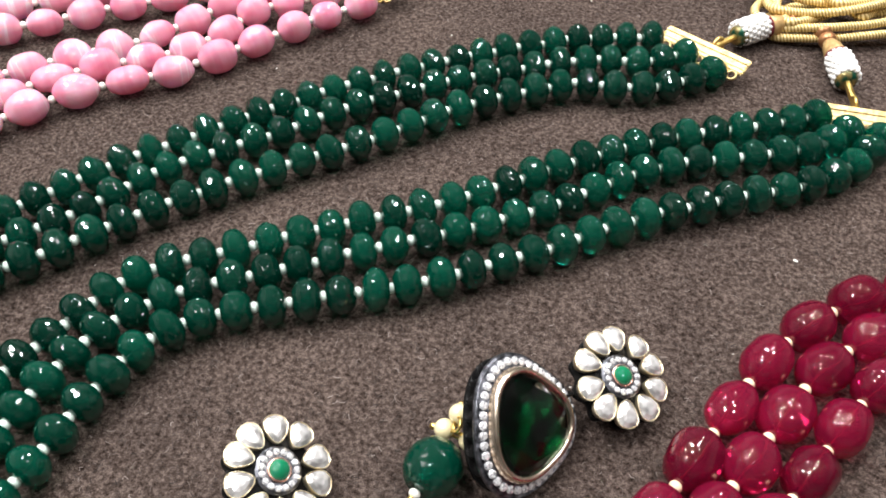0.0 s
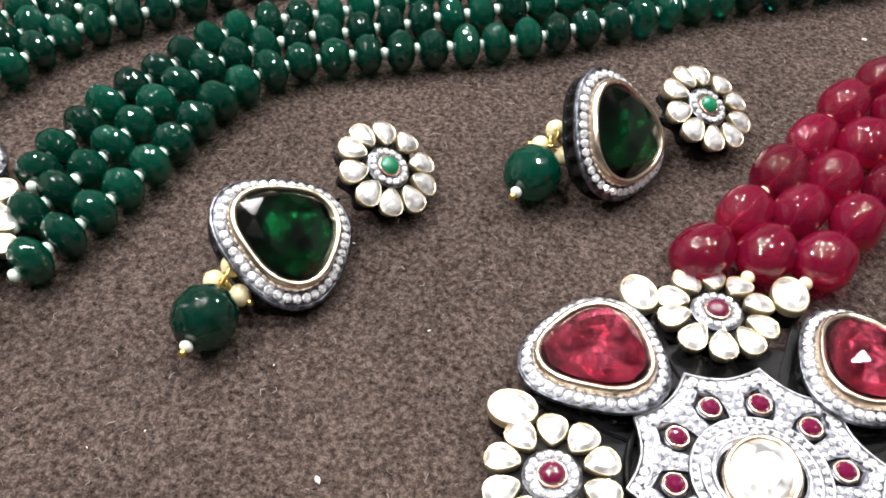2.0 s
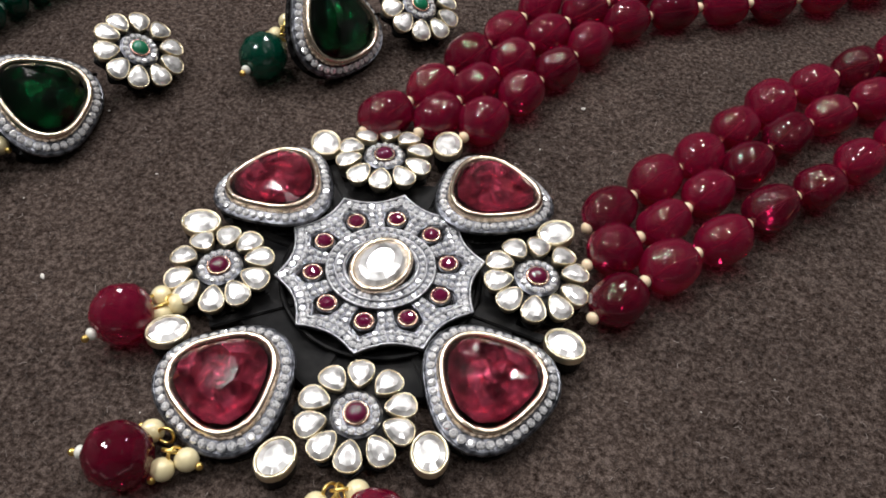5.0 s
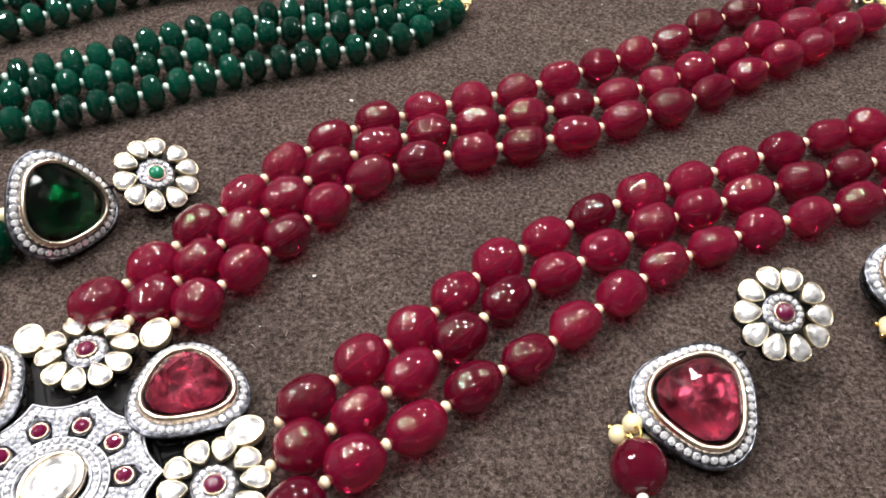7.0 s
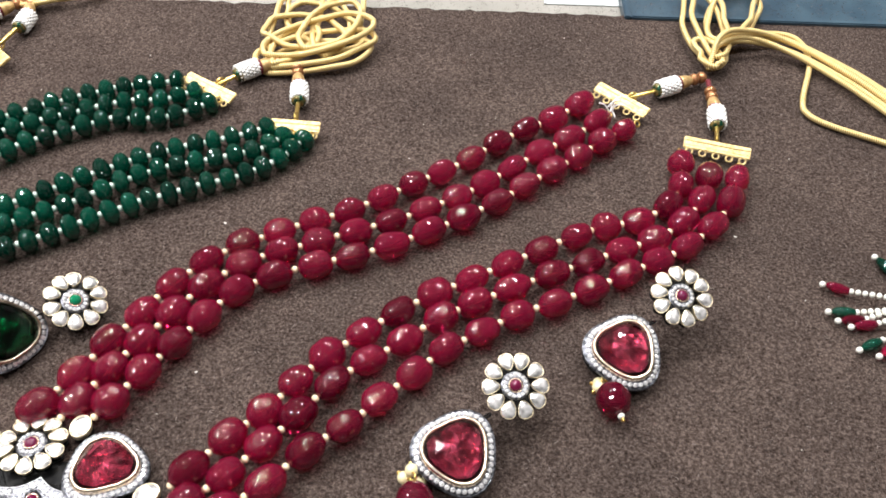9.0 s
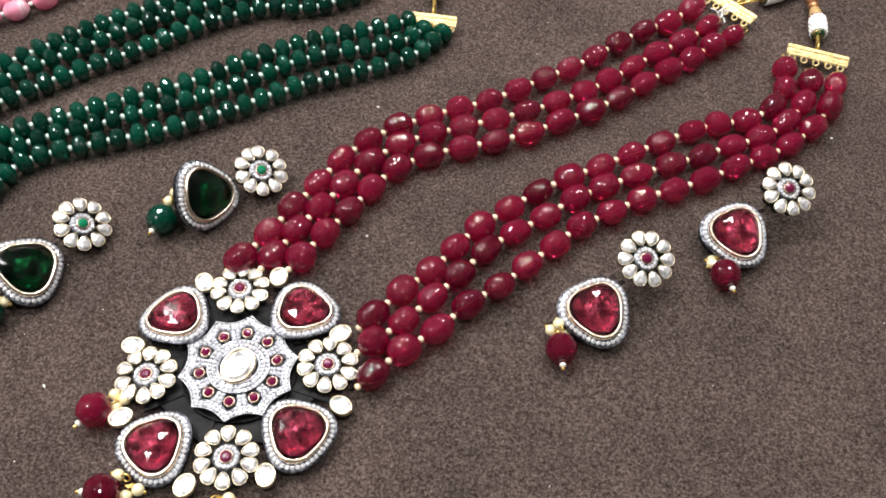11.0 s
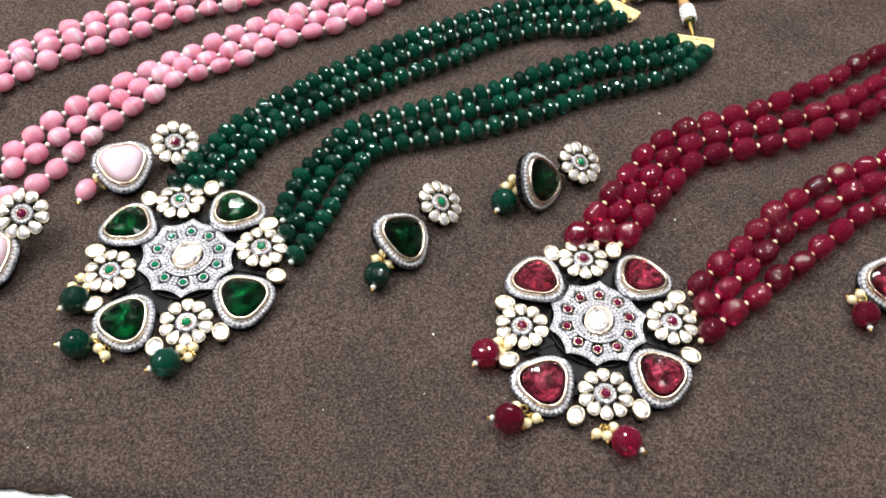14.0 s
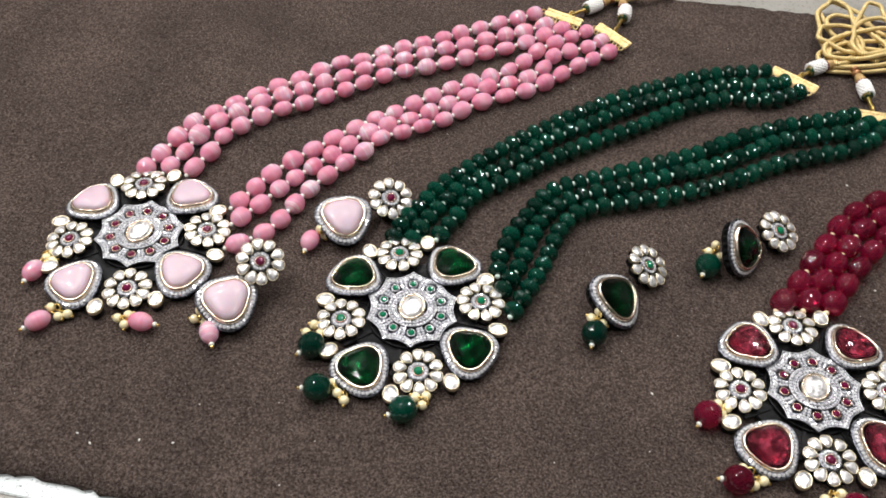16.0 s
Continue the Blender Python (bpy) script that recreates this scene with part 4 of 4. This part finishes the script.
RED_INNER = [
    [(2.60, 6.01), (3.56, 6.98), (4.44, 7.95), (5.35, 8.98), (6.27, 9.95), (7.34, 10.79), (8.52, 11.37), (9.74, 11.75), (10.95, 12.05), (12.16, 12.35), (13.40, 12.83), (14.55, 13.34), (15.66, 13.79), (16.85, 14.39), (18.01, 15.06), (19.23, 15.66), (20.44, 16.10), (21.72, 16.85)],
    [(3.68, 6.01), (4.53, 6.98), (5.40, 7.86), (6.31, 8.83), (7.32, 9.78), (8.51, 10.49), (9.76, 10.87), (10.98, 11.09), (12.27, 11.34), (13.52, 11.63), (14.77, 12.02), (15.97, 12.45), (17.08, 12.98), (18.23, 13.62), (19.45, 14.31), (20.75, 14.91), (22.09, 15.69)],
    [(4.61, 5.85), (5.47, 6.74), (6.37, 7.62), (7.24, 8.51), (8.25, 9.38), (9.46, 9.84), (10.80, 10.07), (12.03, 10.25), (13.38, 10.56), (14.72, 11.03), (16.01, 11.43), (17.31, 12.02), (18.48, 12.68), (19.67, 13.31), (20.81, 13.89), (21.93, 14.57), (22.97, 15.06)]]
for line in RED_INNER + RED_OUTER:
    strand(necklace_red, line, M_RED, 0, 0.48, "red")
pendant(necklace_red, 2.5, 1.9, -4, "red", [
    ((-1.79, 0.98, 0.49), 222, [(-1.25, 1.50), (-1.20, 1.10), (-0.95, 1.30)]),
    ((-1.37, -1.61, 0.49), 172, [(-1.00, -1.08), (-0.76, -1.73), (-0.41, -1.60)]),
    ((2.42, -2.79, 0.49), 318, [(1.54, -2.35), (1.87, -2.48), (2.15, -2.20)])])
r1 = clasp(necklace_red, (22.75, 17.85), (24.18, 15.88), -1)
r2 = clasp(necklace_red, (25.03, 14.10), (27.25, 13.02), -1)
tuft = random.Random(11)
for k in range(9):
    root = Vector((22.85 + tuft.uniform(-0.15, 0.15), 16.30 + tuft.uniform(-0.15, 0.15), 0.50))
    tip = root + Vector((tuft.uniform(-0.5, 0.5), tuft.uniform(-0.5, 0.3), tuft.uniform(0.05, 0.45)))
    part("thread_end", sweep(spline([root, root.lerp(tip, 0.5) + Vector((0, 0, 0.12)), tip], 0.08), 0.028, 5), wound_white, necklace_red)
ending(necklace_red, r1, (25.6, 17.45), (27.35, 17.9))
ending(necklace_red, r2, (26.85, 15.3), (27.4, 17.6))
for k, (o, up) in enumerate(((0.0, 0.5), (0.30, 0.35), (0.52, 0.8), (0.95, 0.4), (1.15, 0.2))):
    j = [rnd.uniform(-0.12, 0.12) for _ in range(4)]
    cord(necklace_red, [(27.7, 18.3, 0.4), (28.3 + o * 0.2, 19.1 + o * 0.4, 0.5 + up), (29.8, 19.5 + o * 0.5 + j[0], 0.4 + up), (31.6 + o * 0.3, 18.8 + o * 0.9 + j[1], 0.2 + up * 0.6), (33.1 + o * 0.7, 16.5 + o * 0.7 + j[2], 0.15 + up * 0.4), (34.5 + o * 0.9, 13.3 + o * 0.3 + j[3], 0.15 + up * 0.2), (36.8 + o, 9.6, 0.16)])
cord(necklace_red, [(29.2, 19.9, 0.5), (30.9, 20.3, 0.5), (32.3, 19.9, 0.4), (32.3, 18.4, 0.25), (31.0, 16.2, 0.15), (30.75, 15.3, 0.15), (31.4, 14.4, 0.15), (33.3, 12.9, 0.15), (35.5, 10.8, 0.15), (37.0, 8.5, 0.15)])
for args in ((28.6, 21.2, 0.8, 2.9, -12, 0.45), (28.9, 21.4, 0.7, 2.8, -14, 0.75), (30.4, 22.2, 1.0, 2.6, -35, 0.30), (30.2, 22.0, 0.9, 2.5, -38, 0.60), (28.0, 19.2, 0.45, 1.0, 0, 0.65)):
    loop(necklace_red, *args)

necklace_pink = thing("necklace", 0, 0, "pink silky oval bead necklace with milky pink stone-set pendant", "necklace", "necklaces on the mat")
PINK_FAR = [
    [(-23.94, 14.31), (-23.42, 15.22), (-22.83, 16.26), (-22.23, 17.27), (-21.34, 17.95), (-20.43, 18.58), (-19.44, 19.30), (-18.45, 19.86), (-17.44, 20.40), (-16.44, 21.03), (-15.44, 21.68), (-14.37, 21.88), (-13.28, 22.47), (-12.26, 22.87), (-11.23, 23.19), (-10.17, 23.69), (-9.23, 24.11), (-8.17, 24.54), (-7.11, 24.97), (-6.07, 25.35), (-5.09, 25.79)],
    [(-22.90, 14.40), (-22.38, 15.30), (-21.87, 16.40), (-21.07, 17.34), (-20.22, 17.98), (-19.19, 18.68), (-18.20, 19.16), (-17.22, 19.59), (-16.25, 20.13), (-15.26, 20.58), (-14.28, 21.14), (-13.29, 21.66), (-12.28, 21.97), (-11.17, 22.39), (-10.09, 22.77), (-9.04, 23.12), (-7.94, 23.53), (-6.87, 23.86), (-5.86, 24.23), (-4.68, 24.81)],
    [(-21.84, 14.27), (-21.23, 15.28), (-20.74, 16.33), (-20.01, 17.00), (-19.11, 17.68), (-18.14, 18.19), (-17.15, 18.58), (-16.14, 19.08), (-15.19, 19.56), (-14.28, 20.11), (-13.27, 20.61), (-12.23, 20.99), (-11.14, 21.29), (-10.12, 21.62), (-9.09, 22.02), (-8.04, 22.42), (-6.98, 22.77), (-5.85, 23.29), (-4.82, 23.85), (-3.81, 24.42)]]
PINK_NEAR = [
    [(-19.65, 12.17), (-19.01, 12.97), (-18.38, 13.80), (-17.49, 14.63), (-16.60, 15.31), (-15.68, 16.07), (-14.69, 16.78), (-13.73, 17.41), (-12.82, 17.82), (-11.90, 18.41), (-10.95, 19.06), (-10.00, 19.55), (-8.98, 20.04), (-8.00, 20.42), (-6.99, 20.98), (-6.16, 21.64), (-5.37, 22.53), (-4.33, 23.22), (-3.38, 23.72), (-2.52, 24.21)],
    [(-19.49, 11.20), (-18.73, 11.94), (-17.97, 12.85), (-17.33, 13.52), (-16.56, 14.23), (-15.74, 14.96), (-15.00, 15.68), (-14.05, 16.45), (-13.15, 16.94), (-12.13, 17.34), (-11.16, 17.85), (-10.23, 18.44), (-9.25, 19.11), (-8.20, 19.65), (-7.10, 19.94), (-6.09, 20.39), (-5.21, 21.12), (-4.57, 22.11), (-3.65, 22.51), (-2.65, 22.84), (-1.85, 23.42)],
    [(-19.52, 9.73), (-18.47, 10.27), (-17.81, 11.03), (-17.26, 11.94), (-16.64, 12.82), (-15.91, 13.63), (-15.14, 14.46), (-14.28, 15.16), (-13.51, 16.07), (-12.51, 16.42), (-11.52, 16.86), (-10.50, 17.31), (-9.59, 17.94), (-8.56, 18.58), (-7.39, 19.01), (-6.31, 19.37), (-5.27, 20.00), (-4.35, 20.64), (-3.40, 21.34), (-2.56, 21.82), (-1.63, 22.41)]]
for line in PINK_FAR + PINK_NEAR:
    strand(necklace_pink, line, M_PINK, 0, 0.41, "pink")
pendant(necklace_pink, -23.57, 10.33, 3, "pink", [
    ((-27.50, 8.52, 0.38), 245, [(-27.2, 9.3), (-26.9, 9.1), (-27.0, 9.6)]),
    ((-26.75, 6.02, 0.38), 215, [(-26.45, 6.75), (-26.08, 6.30), (-25.75, 6.40)]),
    ((-22.85, 5.85, 0.38), 345, [(-23.78, 6.10), (-23.48, 5.80), (-23.4, 6.25)])])
p1 = clasp(necklace_pink, (-4.42, 25.95), (-2.67, 24.85), -1)
p2 = clasp(necklace_pink, (-1.84, 24.65), (-0.50, 22.85), -1)
ending(necklace_pink, p1, (-1.76, 26.5), (-0.3, 27.4))
ending(necklace_pink, p2, (-0.14, 25.8), (0.0, 27.4))
for args in ((1.2, 28.2, 2.0, 0.9, 20, 0.45), (1.5, 28.4, 1.9, 0.9, 10, 0.75), (0.6, 29.2, 0.9, 1.9, -20, 0.40)):
    loop(necklace_pink, *args)

# ---------------------------------------------------------------- the earrings
def lying(x, y, z, tilt, toward, turn):
    """A pose on the mat whose face leans by tilt degrees toward a compass angle, after it was turned in its own plane."""
    axis = Vector((-math.sin(radians(toward)), math.cos(radians(toward)), 0))
    return at(x, y, z) @ Matrix.Rotation(radians(tilt), 4, axis) @ pose(0, 0, 0, 0, 0, turn)


def earring(hue, stud, stone, bead, pearls, label):
    """A flower stud, a three-cornered stone below it and a bead with pearls. stud, stone: as lying() takes them; bead: x, y, way."""
    ob = thing("earring", 0, 0, label, "earring", "earrings on the mat")
    f = flower(ob, lying(*stud), hue)
    part("stud_post", sweep([Vector((0, 0, 0.05)), Vector((0, 0, -max(0.3, stud[2] - 0.05)))], 0.05, 8), black_metal, f)
    part("stud_back", torus(0.18, 0.08, 14, 8), black_metal, f, m=at(0, 0, -max(0.1, stud[2] - 0.25)))
    trefoil(ob, lying(*stone) @ Matrix.Scale(1.06, 4), hue, "shaded" if hue == "green" else "")
    a, b = Vector(stud[:2]), Vector(stone[:2])
    p = a.lerp(b, 0.46)
    part("hinge", torus(0.13, 0.03, 16, 7), black_metal, ob, m=at(p.x, p.y, (stud[2] + stone[2]) / 2 + 0.15, 50, 0, math.degrees(math.atan2(b.y - a.y, b.x - a.x))))
    drop(ob, (bead[0], bead[1], 0.40 if hue == "pink" else 0.51), bead[2], pearls, hue)


earring("green", (-2.80, 7.90, 0.40, 30, -25, 10), (-4.46, 6.30, 0.32, 28, -25, -74), (-5.36, 4.67, 250), [(-5.34, 5.47, 0.42), (-4.92, 5.21, 0.38), (-5.04, 5.59, 0.66)], "green stone earring with white flower stud lying on felt")
earring("green", (3.27, 9.62, 0.42, 25, -40, 5), (1.26, 8.70, 0.66, 48, -38, -108), (-0.05, 7.93, 235), [(0.17, 8.67, 0.52), (0.59, 8.45, 0.46), (0.43, 8.79, 0.80)], "tilted green stone earring with white flower stud on felt")
earring("red", (15.93, 4.00, 1.08, 22, -90, 12), (13.98, 2.60, 0.36, 16, -90, -72), (12.65, 1.36, 262), [(12.50, 2.16), (12.90, 1.98), (12.72, 2.20, 0.62)], "red stone earring with white flower stud lying on felt")
earring("red", (21.62, 6.17, 1.32, 22, -90, 0), (19.60, 5.10, 0.36, 16, -90, -72), (18.86, 3.52, 275), [(18.70, 4.30), (18.98, 4.40), (18.62, 4.12, 0.30)], "red stone earring, its flower resting against the beads")
earring("pink", (-18.33, 7.98, 1.12, 24, -80, 8), (-19.57, 6.55, 0.38, 14, -80, -75), (-20.18, 5.25, 285), [(-20.85, 6.02), (-20.42, 5.88), (-20.60, 6.20, 0.55)], "milky pink stone earring with white flower stud beside its pendant")
earring("pink", (-13.18, 11.85, 0.52, 22, -60, 8), (-15.15, 10.84, 0.35, 14, -70, -80), (-16.53, 9.83, 250), [(-16.15, 10.55), (-15.95, 10.25), (-16.10, 10.30, 0.60)], "milky pink stone earring with white flower stud between the necklaces")

# ---------------------------------------------------------------- the tassel at the mat's end
def tassel():
    ob = tagged(new("tassel"), "white threaded tassel with dark red and green long beads", "tassel")
    knot = Vector((30.2, 4.9, 0.45))
    long_bead = {"red": mesh("long_bead", ball(0.42, 0.17, 0.17, 14, 9), ruby_bead, True), "green": mesh("long_bead", ball(0.42, 0.18, 0.18, 14, 9), emerald_bead, True)}
    tips = [(27.21, 6.86, "red"), (26.86, 5.75, "green"), (29.55, 7.70, "green"), (27.30, 5.05, "red"), (27.12, 4.17, "green"), (27.62, 3.85, "red"), (27.0, 5.35, "red"), (28.6, 3.3, "green"), (30.6, 7.4, "red"), (31.9, 6.9, "green")]
    seed = mesh("tip_seed", ball(0.11, 0.11, 0.11, 10, 7), seed_white, True)
    for x, y, hue in tips:
        tip = Vector((x, y, 0.20))
        d = knot - tip
        way = math.degrees(math.atan2(d.y, d.x))
        d.normalize()
        bend = Vector((-d.y, d.x, 0)) * rnd.uniform(-0.25, 0.25)
        put("tip_seed", seed, ob, at(*tip))
        put("long_bead", long_bead[hue], ob, at(*(tip + d * 0.50), 0, 0, way))
        line = spline([tip + d * 0.9, tip.lerp(knot, 0.65) + bend + Vector((0, 0, 0.15)), knot])
        for q in line[::4]:
            put("thread_seed", M_SEED["pink"], ob, at(*q, 0, 0, way))
    part("knot", ball(0.45, 0.38, 0.36, 16, 10, 0.15, 3), wound_white, ob, m=at(*knot))
    for k in range(3):
        cord(ob, [tuple(knot), (31.5, 5.0 + 0.3 * k, 0.4), (34.0, 5.6 + 0.4 * k, 0.2), (37.5, 6.5 + 0.5 * k, 0.15)])


tassel()

# ---------------------------------------------------------------- the counter round the mat
tagged(part("trim", box(-70, 70, -7.05, -6.0, -0.42, -0.30, 0.04), trim_mat, None, m=at(0, 0, 0, 0, 0, MAT_TURN - 2.3)), "grey metal edging of the counter", "trim", kind="structure")
tagged(part("white_board", box(-70, 70, -32.0, -7.2, -0.7, -0.32, 0.05), white_top, None, m=at(0, 0, 0, 0, 0, MAT_TURN - 2.3)), "glossy white board beside the felt mat", "board")
tagged(part("paper_sheet", box(-0.8, 7.4, -0.2, 14, -0.02, 0.02), white_top, None, m=at(23.4, 25.2, -0.36, 0, 0, MAT_TURN)), "sheet of white paper behind the felt mat", "paper")


def tray():
    m = at(34.4, 25.75, -0.40, 0, 0, MAT_TURN)
    ob = tagged(new("tray"), "dark teal plastic tray behind the felt mat", "tray")
    ob.matrix_basis = m
    part("base", box(-7.7, 7.5, -4.2, 6, 0.0, 0.25, 0.05), teal_mat, ob)
    for dims in ((-7.7, 7.5, -4.5, -4.2), (-7.7, 7.5, 6.0, 6.3), (-8.0, -7.7, -4.5, 6.3), (7.5, 7.8, -4.5, 6.3)):
        part("rim", box(*dims, 0.0, 0.55, 0.05), teal_mat, ob)


tray()
